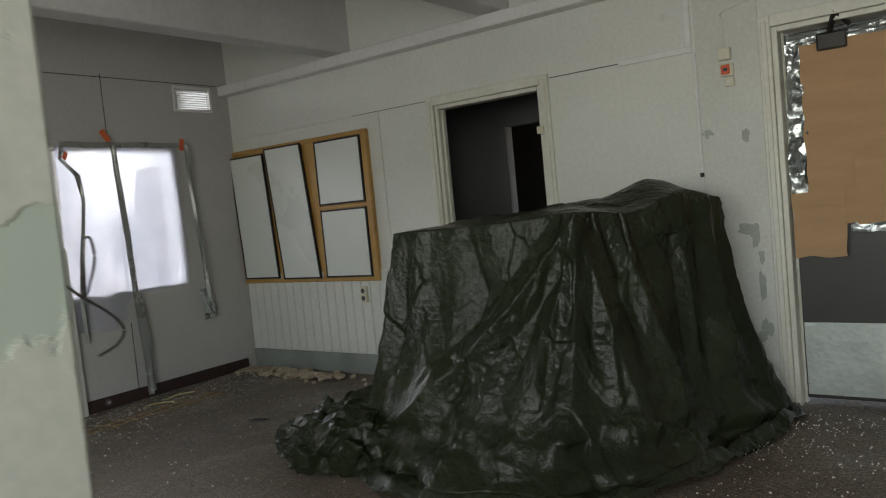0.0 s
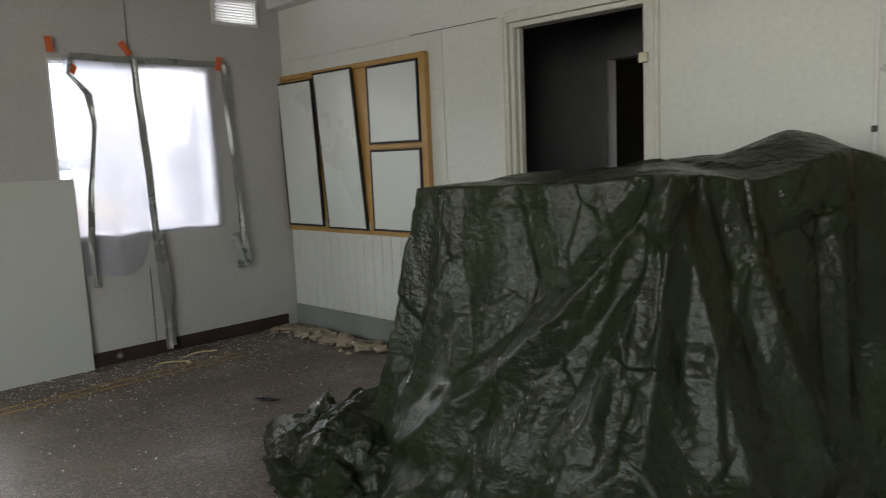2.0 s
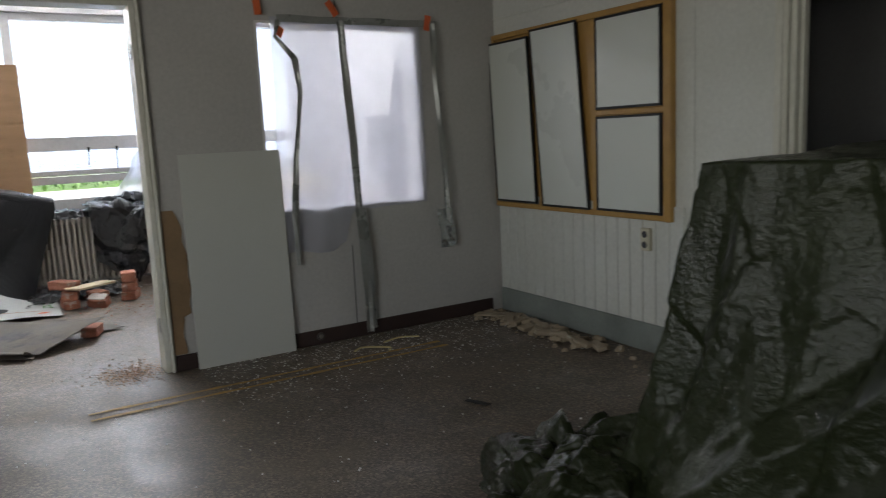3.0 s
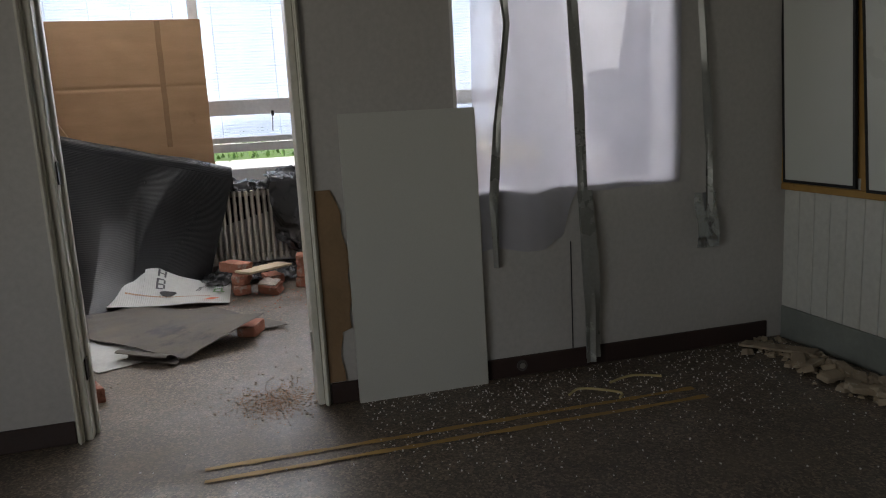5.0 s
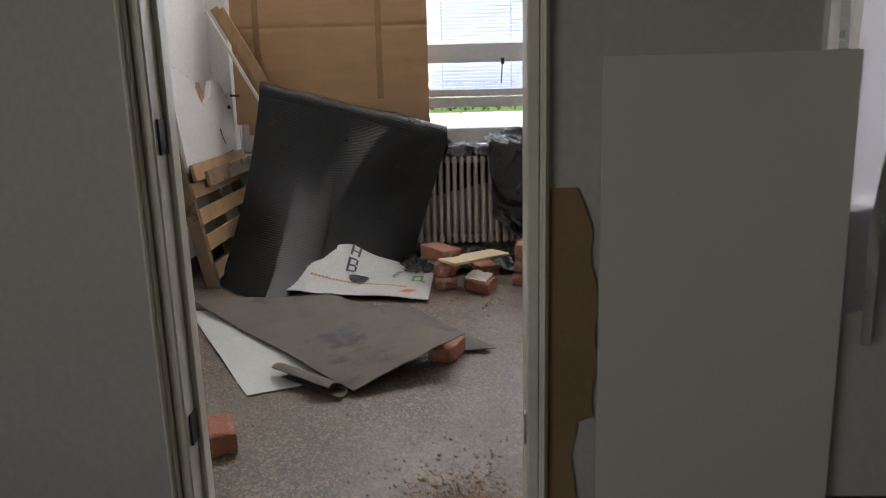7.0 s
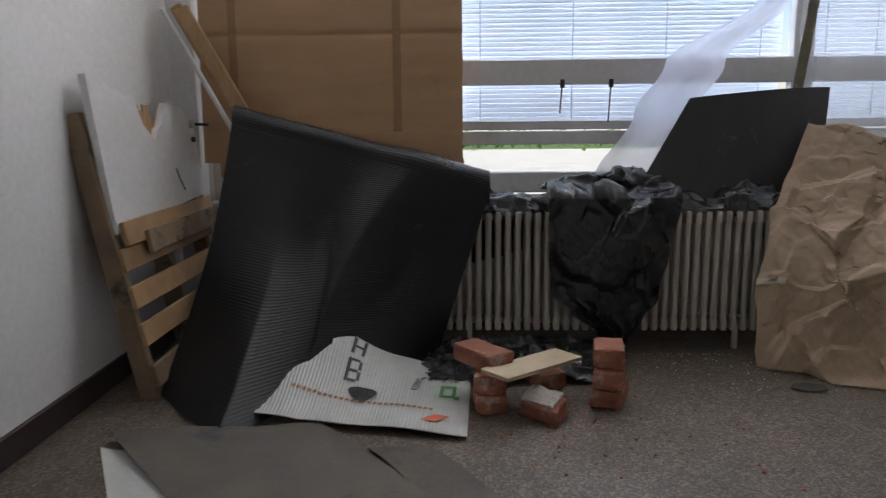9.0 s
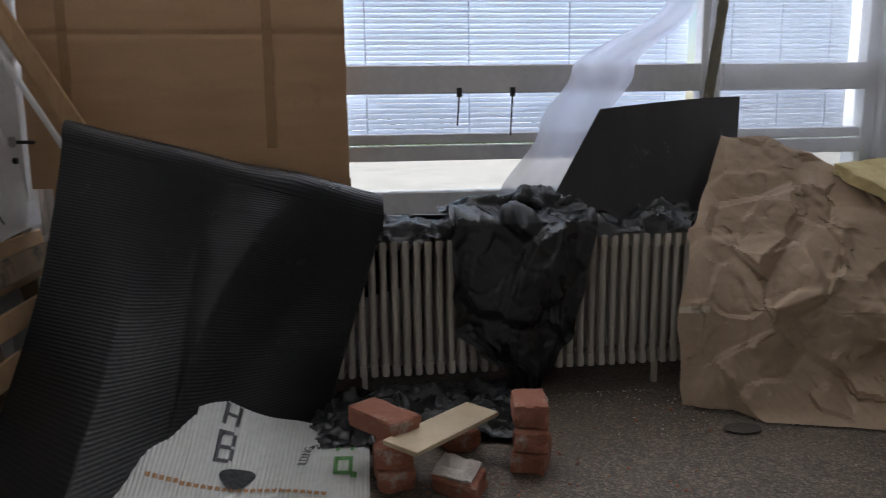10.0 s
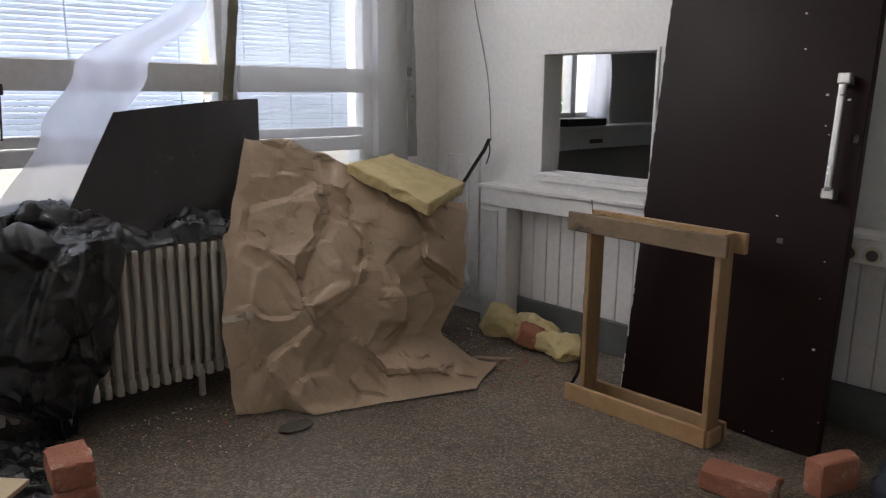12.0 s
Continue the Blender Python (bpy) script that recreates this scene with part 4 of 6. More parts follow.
base = Vector((0, -RN * RP / 2, 0.095))
col0.location = base
for k in range(1, RN):
    c = new("column", col0.data)
    c.parent = rad
    c.location = base + Vector((0, k * RP, 0))
for y in (4.3, 5.62):
    part("foot", box((-7.455, y - 0.012, 0), (-7.43, y + 0.012, 0.12), None, 0.003), RADIATOR, rad)
part("pipe", rod((-7.5, 5.93, 0.14), (-7.5, 6.02, 0.14), 0.014), RADIATOR, rad)
part("pipe", rod((-7.5, 6.02, 0.0), (-7.5, 6.02, 0.15), 0.014), RADIATOR, rad)


# black bin liner over the radiator
def bag_fn(u, v):
    lo = curve([(0, 4.66), (0.2, 4.675), (0.72, 4.70), (0.80, 4.78), (0.92, 4.93), (1.0, 4.97)], v)
    hi = curve([(0, 5.30), (0.2, 5.32), (0.45, 5.25), (0.72, 5.21), (0.85, 5.13), (1.0, 5.06)], v)
    y = lerp(lo, hi, u) + 0.02 * noise.noise(Vector((v * 7, u * 3, 1)))
    if v < 0.2:
        k = v / 0.2
        x, z = lerp(-7.74, -7.40, k), lerp(0.77, 0.765, k) + 0.03 * math.sin(math.pi * u)
        n = Vector((0.2, 0, 1))
    else:
        k = (v - 0.2) / 0.8
        x, z = -7.375 + 0.06 * math.sin(k * 2.6) * math.sin(math.pi * min(max(u, 0.08), 0.92)), lerp(0.765, 0.03, k)
        n = Vector((1, 0, 0.15))
    p = Vector((x, y, z))
    pleat = abs(((u * 5 + 0.9 * noise.noise(Vector((u * 3, v * 2.5, 4)))) % 1.0) - 0.5) * 4 - 1
    gather = max(0.0, v - 0.62) / 0.38
    q = Vector((p.x, p.y, p.z * 0.7))
    p += n * (0.03 + 0.020 * pleat * gather + 0.075 * facets(q, 3.6, 1.0, 0.10) + 0.022 * facets(q, 9, 4.0, 0.10) + 0.004 * facets(p, 26, 2.0))
    p.z = max(p.z, 0.01)
    p.x = max(p.x, -7.405) if v > 0.25 else p.x
    return p


def roll_fn(y0, y1, x, z, r, seed):
    """A crumpled roll of thin plastic lying along the sill."""
    def fn(u, v):
        a = u * 2 * math.pi
        y = lerp(y0, y1, v)
        rr = r * (0.65 + 0.6 * abs(noise.noise(Vector((y * 5, seed, 0))))) * (0.25 + 0.75 * math.sin(math.pi * min(max(v, 0.02), 0.98)) ** 0.4)
        p = Vector((x + 1.5 * rr * math.cos(a), y, z + rr * math.sin(a)))
        n = Vector((math.cos(a), 0, math.sin(a)))
        return p + n * (0.05 * facets(p, 8, seed, 0.12) + 0.025 * facets(p, 18, seed))
    return fn


bag = thing("bin_liner", (-7.4, 5.0, 0.0), "crumpled black plastic bin liner hung over the radiator", "plastic bag")
part("drape", sheet(bag_fn, 130, 160), BLACK_FILM, bag, smooth=True, split=180)


def ledge_fn(y0, y1, h0, h1, seed):
    """Bunched plastic lying along the sill and the radiator's top."""
    def fn(u, v):
        y = lerp(y0, y1, u)
        end = min(1.0, 5 * min(u + 0.05, 1.05 - u))
        h = lerp(h0, h1, u) * (0.75 + 0.5 * noise.noise(Vector((y * 7, seed, 0)))) * end
        p = Vector((lerp(-7.76, -7.42, v) + 0.02 * noise.noise(Vector((y * 9, v, seed))), y, 0.71 + h * math.sin(math.pi * v) ** 0.6 - 0.015 * (v > 0.9)))
        return p + Vector((0.2, 0, 1)) * end * (0.045 * facets(p, 7, seed, 0.10) + 0.018 * facets(p, 16, seed, 0.10))
    return fn


part("fold", sheet(ledge_fn(4.28, 4.98, 0.05, 0.09, 2.0), 90, 36), BLACK_FILM, bag, smooth=True, split=180)
part("fold", sheet(ledge_fn(5.20, 5.90, 0.07, 0.14, 5.0), 90, 36), BLACK_FILM, bag, smooth=True, split=180)
part("fold", sheet(roll_fn(4.98, 5.32, -7.64, 0.82, 0.06, 8.0), 30, 50, wrap=True), BLACK_FILM, bag, smooth=True, split=180)


def back_film_fn(u, v):
    p = Vector((-7.68, lerp(3.95, 4.75, u), lerp(0.30 + 0.2 * u, 0.68, v)))
    return p + Vector((0.05 * facets(p, 8, 3), 0, 0.02 * noise.noise(p * 6)))


# added pale strip that imitates a bright light patch seen between the columns
solid("pale_plastic_scrap", sheet(lambda u, v: Vector((-7.70 + 0.02 * math.sin(u * 3), lerp(4.22, 4.55, u), lerp(0.16, 0.225, v) + 0.05 * math.sin(u * 2.6 + 0.3) - 0.06 * u)), 20, 4, 0.002), WHITE_SHEET, "pale curled strip standing in for a patch of light behind the radiator", "plastic scrap", smooth=True)
solid("plastic_behind_radiator", sheet(back_film_fn, 40, 20), BLACK_FILM, "black plastic hanging behind the radiator", "plastic sheet", smooth=True, split=180)


def floor_film_fn(u, v):
    p = Vector((lerp(-7.46, -6.90, v), lerp(4.08, 4.98, u), 0.02))
    p.z += (0.09 * math.sin(math.pi * v) * math.sin(math.pi * min(1, max(0, u)))) * (0.6 + abs(facets(p, 6, 2))) + 0.05 * abs(facets(p, 11, 6)) + 0.014 * facets(p, 26, 4)
    p.x += 0.05 * noise.noise(Vector((u * 5, v * 5, 2)))
    return p


solid("plastic_on_floor", sheet(floor_film_fn, 110, 80), BLACK_FILM, "crumpled black plastic on the floor below the radiator", "plastic sheet", smooth=True, split=180)


# dark bowed board behind the radiator
def board_fn(u, v):
    top = Vector((lerp(-7.64, -7.84, u), lerp(5.40, 6.17, u), lerp(1.235, 1.285, math.sin(u * 1.5))))
    low = Vector((lerp(-7.60, -7.62, u), lerp(5.10, 6.05, u), 0.70))
    p = low.lerp(top, v)
    return p + Vector((0.05 * math.sin(math.pi * u), 0, 0))


solid("dark_board", sheet(board_fn, 24, 16, 0.006), surface("black_stained_board", (0.045, 0.042, 0.042), (0.028, 0.027, 0.028), 60, 6, 0.45, bump=0.15, stretch=(1, 1, 0.25), stain=(0.12, 0.11, 0.11), stain_scale=9, stain_at=0.64), "thin dark board leaning on the sill", "board", smooth=True)


# plastic sheeting at the windows
def swag_fn(u, v):
    y0 = curve([(0, 4.88), (0.06, 4.94), (0.34, 5.15), (0.54, 5.30), (0.80, 5.75), (1, 6.02)], v)
    wd = curve([(0, 0.30), (0.06, 0.31), (0.34, 0.30), (0.54, 0.30), (0.80, 0.16), (1, 0.05)], v)
    p = Vector((-7.70 - 0.12 * v + 0.04 * math.sin(u * 3.1), y0 + u * wd, lerp(0.75, 1.97, v)))
    return p + Vector((0.025 * math.sin(u * 7 + v * 3) + 0.012 * noise.noise(p * 4), 0.012 * noise.noise(p * 3), 0))


solid("plastic_curtain", sheet(swag_fn, 24, 70), FILM_MILKY, "milky plastic sheeting drawn aside at the window", "plastic sheet", smooth=True, split=180)


def film_fn(u, v):
    p = Vector((-7.88, lerp(6.02, 7.16, u), lerp(0.72, 2.6, v)))
    w = 0.022 * noise.noise(Vector((p.y * 4, p.z * 0.9, 1))) + 0.018 * math.sin(p.y * 23 + 3 * noise.noise(Vector((p.z, p.y, 2)))) * (0.3 + 0.7 * abs(u - 0.5))
    w += 0.014 * math.sin((p.y * 0.7 - p.z) * 16) * max(0, 1 - abs(p.z - 1.5))
    return p + Vector((w + 0.02, 0.02 * noise.noise(p * 2), 0))


solid("plastic_film", sheet(film_fn, 70, 70), FILM_CLEAR, "clear wrinkled plastic film taped over the window", "plastic sheet", smooth=True, split=180)


def tape_b(pts, w, label, material, seed):
    n = len(pts) - 1

    def fn(u, v):
        f = u * n
        i = min(int(f), n - 1)
        p = Vector(pts[i]).lerp(Vector(pts[i + 1]), f - i)
        return p + Vector((0.006 * crease((u * 4, v, seed), 4), (v - 0.5) * w * (1 - 0.25 * abs(noise.noise(Vector((u * 9, seed, 0))))), 0))
    return solid("tape_strip", sheet(fn, 40, 4, 0.0008), material, label, "tape", smooth=True)


OLIVE = surface("olive_tape", (0.23, 0.21, 0.15), (0.16, 0.15, 0.10), 40, 9, 0.4, bump=0.2, stain=(0.4, 0.38, 0.32), stain_scale=14, stain_at=0.6)
tape_b([(-7.80, 5.99, 1.26), (-7.80, 6.02, 1.5), (-7.81, 6.06, 1.8), (-7.82, 6.07, 2.5)], 0.055, "olive-grey tape strip over the plastic film", OLIVE, 3.0)
tape_b([(-7.84, 7.19, 0.95), (-7.83, 7.17, 1.4), (-7.84, 7.16, 1.8), (-7.84, 7.14, 2.4)], 0.07, "crumpled pale tape at the film edge", TAPE, 7.0)

# ---- window room: things along the window wall ----
cb = thing("cardboard_sheet", (-7.82, 3.56, 0.9), "large brown cardboard sheet standing before the window", "cardboard")


def card_fn(u, v):
    p = Vector((lerp(-7.80, -7.87, v), lerp(2.87, 4.265, u), lerp(0.92, 2.13, v)))
    fold = math.exp(-((p.z - 1.585) / 0.012) ** 2)
    return p + Vector((0.012 * noise.noise(Vector((p.y * 1.5, p.z * 1.2, 0))) - 0.008 * fold + 0.004 * noise.noise(p * 7), 0.004 * noise.noise(Vector((p.z * 8, 0, 0))), 0))


part("face", sheet(card_fn, 40, 110, 0.006), CARD, cb, smooth=True, split=60)
part("lower_flap", sheet(lambda u, v: Vector((-7.815 + 0.006 * noise.noise(Vector((u * 5, v, 2))), lerp(2.95, 4.27, u), lerp(0.84, 0.935, v))), 30, 4, 0.005), CARD, cb, smooth=True)
for y, z0, z1 in ((3.92, 1.08, 2.12), (3.05, 1.20, 2.12)):
    part("tape", sheet(lambda u, v, y=y, z0=z0, z1=z1: card_fn((lerp(y - 0.022, y + 0.022, u) - 2.87) / 1.395, (lerp(z0, z1, v) - 0.92) / 1.21) + Vector((0.008, 0, 0)), 2, 30, 0.0006), CARD_TAPE, cb, "brown parcel tape strip")

pl = thing("leaning_planks", (-7.7, 3.4, 0.0), "two narrow pine planks leaning in the corner", "plank")
part("plank", beam((-7.60, 2.87, 1.70), (-7.72, 3.69, 0.14), 0.075, 0.022, up=(1, 0, 0)), WOOD, pl)
part("plank", beam((-7.66, 2.82, 1.72), (-7.79, 3.64, 0.14), 0.06, 0.022, up=(1, 0, 0)), WOOD, pl)
part("plank", beam((-7.56, 2.79, 1.69), (-7.70, 3.55, 0.20), 0.02, 0.03, up=(1, 0, 0)), TRIM_WHITE, pl)
solid("wall_corner_post", box((WX, LY, 0), (WX + 0.12, 2.855, CZ)), WALL_WHITE, "grey-white corner pier beside the window", "pier", "structure")


# black corrugated plastic sheet draped over a support
def black_fn(u, v):
    T = Vector((-7.42, 3.14, 1.255)).lerp(Vector((-7.30, 4.40, 0.925)), u)
    B = Vector((curve([(0, -6.72), (0.24, -6.27), (0.45, -6.62), (1, -7.22)], u), curve([(0, 2.99), (0.24, 3.38), (0.45, 3.62), (1, 4.14)], u), 0.02))
    if v < 0.12:
        k = v / 0.12
        a = (1 - k) * 2.2
        p = T + Vector((-0.11 + 0.11 * math.cos(a), 0, -0.11 + 0.11 * math.sin(a) - 0.08 * (1 - k)))
        p.z = T.z - 0.11 + 0.11 * math.sin(min(a + 0.0, 1.57)) if a < 1.57 else T.z - 0.11 * (a - 1.57) * 3
        p.x = T.x - 0.11 + 0.11 * math.cos(a)
        nn = Vector((math.cos(a), 0, math.sin(a)))
    else:
        k = (v - 0.12) / 0.88
        s = T + Vector((0, 0, -0.11))
        p = s.lerp(B, k)
        sweep = 0.22 * k + 0.78 * k ** 2.3
        p.x = lerp(s.x, B.x, sweep)
        p.y = lerp(s.y, B.y, k)
        nn = Vector((0.85, 0, 0.4))
    p += nn * (0.13 * max(0.0, 1 - abs(u - 0.40 - 0.35 * (1 - v)) / 0.2) * math.sin(math.pi * min(1, v)) - 0.03)
    p += nn * (0.0006 * math.sin(v * 2 * math.pi * 105) + 0.014 * noise.noise(p * 2.5))
    p.z = max(p.z, 0.012)
    return p


solid("black_plastic_sheet", sheet(black_fn, 60, 640), BLACK_SHEET, "black ribbed plastic sheet draped in the corner, dusty", "plastic sheet", smooth=True, split=180)


# white corrugated sheet with print
def white_fn(u, v):
    a = Vector((-6.49, 3.43, 0)).lerp(Vector((-6.335, 4.295, 0)), u)
    b = Vector((-7.04, 3.45, 0)).lerp(Vector((-7.02, 4.31, 0)), u)
    p = a.lerp(b, v)
    rise = max(0.0, 1 - u * 1.25) ** 1.2 * v ** 1.4
    p.z = 0.014 + 0.41 * rise + 0.02 * math.sin(u * 3) * (1 - v) + 0.012 * noise.noise(Vector((u * 3, v * 3, 0))) + 0.03 * max(0, 0.25 - u) * 4 * (1 - v)
    p.x -= 0.05 * rise
    p.x += 0.06 * math.sin(u * 5.0) * v * (1 if u > 0.3 else 0.5) - 0.05 * v * math.exp(-((u - 0.72) / 0.12) ** 2)
    p.z += 0.0012 * math.sin(u * 2 * math.pi * 60)
    return p


ws = thing("white_plastic_sheet", (-6.7, 3.9, 0.0), "white ribbed plastic sheet with print, curled on the floor", "plastic sheet")
part("sheet", sheet(white_fn, 260, 30, 0.003), WHITE_SHEET, ws, smooth=True, split=60)


def print_patch(u0, u1, v0, v1, material, skew=0.0, name="print", up=0.008):
    def fn(a, b):
        v = lerp(v0, v1, b)
        return white_fn(lerp(u0, u1, a) + skew * b, v) + Vector((0, 0, up))
    return part(name, sheet(fn, 8, 6), material, ws, smooth=True)


def disc_patch(uc, vc, ru, rv, material):
    def fn(a, b):
        t = a * 2 * math.pi
        r = b * (1 + 0.12 * math.sin(3 * t))
        return white_fn(uc + ru * r * math.cos(t), vc + rv * r * math.sin(t)) + Vector((0, 0, 0.009))
    return part("hole", sheet(fn, 24, 3, wrap=True), RUBBER, ws, "dark torn hole in the sheet")


disc_patch(0.50, 0.38, 0.065, 0.085, RUBBER)
for k in range(26):
    print_patch(0.17 + k * 0.026, 0.17 + k * 0.026 + 0.019, 0.295 - 0.002 * k, 0.325 - 0.002 * k, PRINT_RUST)
print_patch(0.79, 0.86, 0.11, 0.20, PRINT_RED, 0.06)
# dark and green marks drawn as plain strokes
for u0, u1, v0, v1 in ((0.395, 0.412, 0.50, 0.74), (0.412, 0.452, 0.50, 0.53), (0.412, 0.452, 0.60, 0.63), (0.412, 0.452, 0.71, 0.74), (0.452, 0.466, 0.52, 0.61), (0.452, 0.466, 0.63, 0.72), (0.398, 0.414, 0.79, 0.98), (0.45, 0.464, 0.79, 0.98), (0.414, 0.45, 0.87, 0.90)):
    print_patch(u0, u1, v0, v1, LETTER)
for u0, u1, v0, v1 in ((0.855, 0.872, 0.46, 0.66), (0.915, 0.932, 0.46, 0.66), (0.872, 0.915, 0.46, 0.50), (0.872, 0.915, 0.62, 0.66), (0.925, 0.95, 0.43, 0.49), (0.86, 0.875, 0.72, 0.95), (0.92, 0.935, 0.72, 0.95), (0.875, 0.92, 0.82, 0.86)):
    print_patch(u0, u1, v0, v1, PRINT_GREEN)


def lettering(text, size, m, material, parent):
    cu = bpy.data.curves.new("lettering", "FONT")
    cu.body, cu.size, cu.extrude, cu.align_x = text, size, 0.0004, "CENTER"
    ob = new("lettering", cu)
    dg = bpy.context.evaluated_depsgraph_get()
    me = bpy.data.meshes.new_from_object(ob.evaluated_get(dg))
    bpy.data.objects.remove(ob)
    me.transform(m)
    bm = bmesh.new()
    bm.from_mesh(me)
    return part("lettering", bm, material, parent)


q = white_fn(0.755, 0.62)
lettering("ILDING", 0.045, Matrix.Translation((q.x, q.y, q.z + 0.012)) @ pose(0, 0, 0, 0, 0, 172), LETTER, ws)


# grey mat and sheets on the floor
def mat_fn(u, v):
    a = Vector((-6.33, 2.98, 0.012)).lerp(Vector((-5.09, 4.06, 0.012)), u)
    b = Vector((-6.40, 3.75, 0.02)).lerp(Vector((-5.40, 4.50, 0.10)), u)
    p = a.lerp(b, v)
    p.z += 0.018 + 0.02 * noise.noise(p * 1.8) + 0.05 * max(0, u - 0.75) * v * 2 + 0.004 * noise.noise(p * 9)
    p.x += 0.02 * noise.noise(Vector((u * 4, v * 4, 3)))
    return p


solid("grey_mat", sheet(mat_fn, 60, 40, 0.004), DUSTY_MAT, "dusty grey-black mat lying on the floor", "mat", smooth=True, split=60)
solid("grey_mat_piece", sheet(lambda u, v: Vector((lerp(-6.25, -5.55, u), lerp(3.95, 4.42, u) + 0.22 * v, 0.011 + 0.008 * noise.noise(Vector((u * 3, v, 0))) + 0.01 * v)), 30, 8, 0.003), DUSTY_MAT, "thin dusty board piece under the mat", "board", smooth=True)
solid("white_sheet_under_mat", sheet(lambda u, v: Vector((-6.25, 2.98, 0)).lerp(Vector((-5.10, 3.63, 0)), u).lerp(Vector((-6.2, 3.2, 0)).lerp(Vector((-5.28, 4.0, 0)), u), v) + Vector((0, 0, 0.008 + 0.006 * noise.noise(Vector((u * 4, v * 2, 6))))), 40, 10, 0.003), WHITE_SHEET, "white plastic sheet half under the mat", "plastic sheet", smooth=True)
solid("rolled_edge", sheet(lambda u, v: Vector((-5.30, 3.72, 0)).lerp(Vector((-5.08, 4.0, 0)), u) + Vector((0.05 * math.cos(v * 4.4 + 1), -0.03 * math.cos(v * 4.4), 0.034 + 0.026 * math.sin(v * 4.4 + 1))), 16, 16, 0.003), DUSTY_MAT, "curled edge of a grey plastic sheet", "plastic sheet", smooth=True)


# bricks
def brick_mesh(name, size, seed, chip=0.3):
    bm = box([-s / 2 for s in size], [s / 2 for s in size])
    bmesh.ops.subdivide_edges(bm, edges=bm.edges[:], cuts=7, use_grid_fill=True)
    for vtx in bm.verts:
        c = vtx.co
        k = sum(abs(abs(c[i]) - size[i] / 2) < 1e-4 for i in range(3))
        n = noise.noise(c * 16 + Vector((seed, seed, 0)))
        n2 = noise.noise(c * 45 + Vector((0, seed, seed)))
        vtx.co += c.normalized() * (0.009 * n + 0.004 * n2 - (0.009 if k == 2 else 0.018 if k == 3 else 0) * (0.6 + n))
        if chip and c.x > size[0] * (0.5 - chip * 0.5) and n > -0.1 and k:
            vtx.co.x -= 0.03 * (n + 0.3)
    return bm


def brick(at, rz, label="broken red brick on the floor", size=(0.255, 0.125, 0.074), ry=0.0, rx=0.0, seed=0.0, mat=None, chip=0.3):
    ob = solid("brick", brick_mesh("brick", size, seed, chip), mat or BRICK, label, "brick", group="bricks", smooth=True, split=30)
    ob.matrix_basis = pose(at[0], at[1], at[2], rx, ry, rz)
    return ob


BH = 0.076
brick((-6.70, 4.385, BH * 0.5), 3, "red brick at the bottom of a small stack", seed=1)
brick((-6.71, 4.395, BH * 1.5), -8, "red brick in a small stack", seed=2)
brick((-6.73, 4.36, BH * 2.5 + 0.004), 38, "red brick with mortar laid across a stack", seed=3)
brick((-6.725, 4.875, 0.041), -22, "chipped red brick at the bottom of a stack", (0.215, 0.12, 0.08), seed=4, chip=0.4)
brick((-6.72, 4.872, 0.121), -14, "red brick with worn edges in a stack", (0.205, 0.118, 0.08), seed=5, chip=0.5)
brick((-6.735, 4.868, 0.203), -8, "rough broken red brick on top of a stack", (0.185, 0.122, 0.084), seed=6, chip=0.8)
brick((-6.545, 4.60, 0.045), 58, "half brick coated with pale mortar", (0.17, 0.11, 0.072), 6, 14, 7, BRICK, 0.7)
solid("mortar_crust", sheet(lambda u, v: Vector((-6.545, 4.60, 0.0)) + Matrix.Rotation(radians(58), 3, "Z") @ Vector((lerp(-0.085, 0.05, u), lerp(-0.05, 0.05, v), 0.086 - 0.14 * (u - 0.5) * 0.1 + (v - 0.5) * 0.025 + 0.008 * noise.noise(Vector((u * 6, v * 6, 1))))), 16, 12, 0.008), MORTAR, "pale mortar crust stuck on a half brick", "mortar", smooth=True)
brick((-6.95, 4.62, 0.04), 20, "red brick half under a board", seed=8)
brick((-4.70, 3.64, 0.038), 25, "broken red brick beside the door frame", (0.2, 0.12, 0.072), seed=9, chip=0.7)
brick((-5.50, 4.42, 0.04), -20, "broken red brick propping up a mat", (0.2, 0.11, 0.07), seed=10, chip=0.7)
brick((-5.24, 6.86, 0.062), 70, "red brick standing near the leaning door", (0.2, 0.075, 0.125), seed=11)
brick((-5.44, 6.60, 0.036), 10, "worn red brick on the floor", seed=12, chip=0.6)
m = Matrix.Translation((-6.70, 4.56, 0.160)) @ pose(0, 0, 0, 2, 3, 136)
solid("wood_board", box((-0.235, -0.072, 0), (0.235, 0.072, 0.017), m, 0.002), WOOD_PALE, "short pale wooden board lying on bricks", "board")


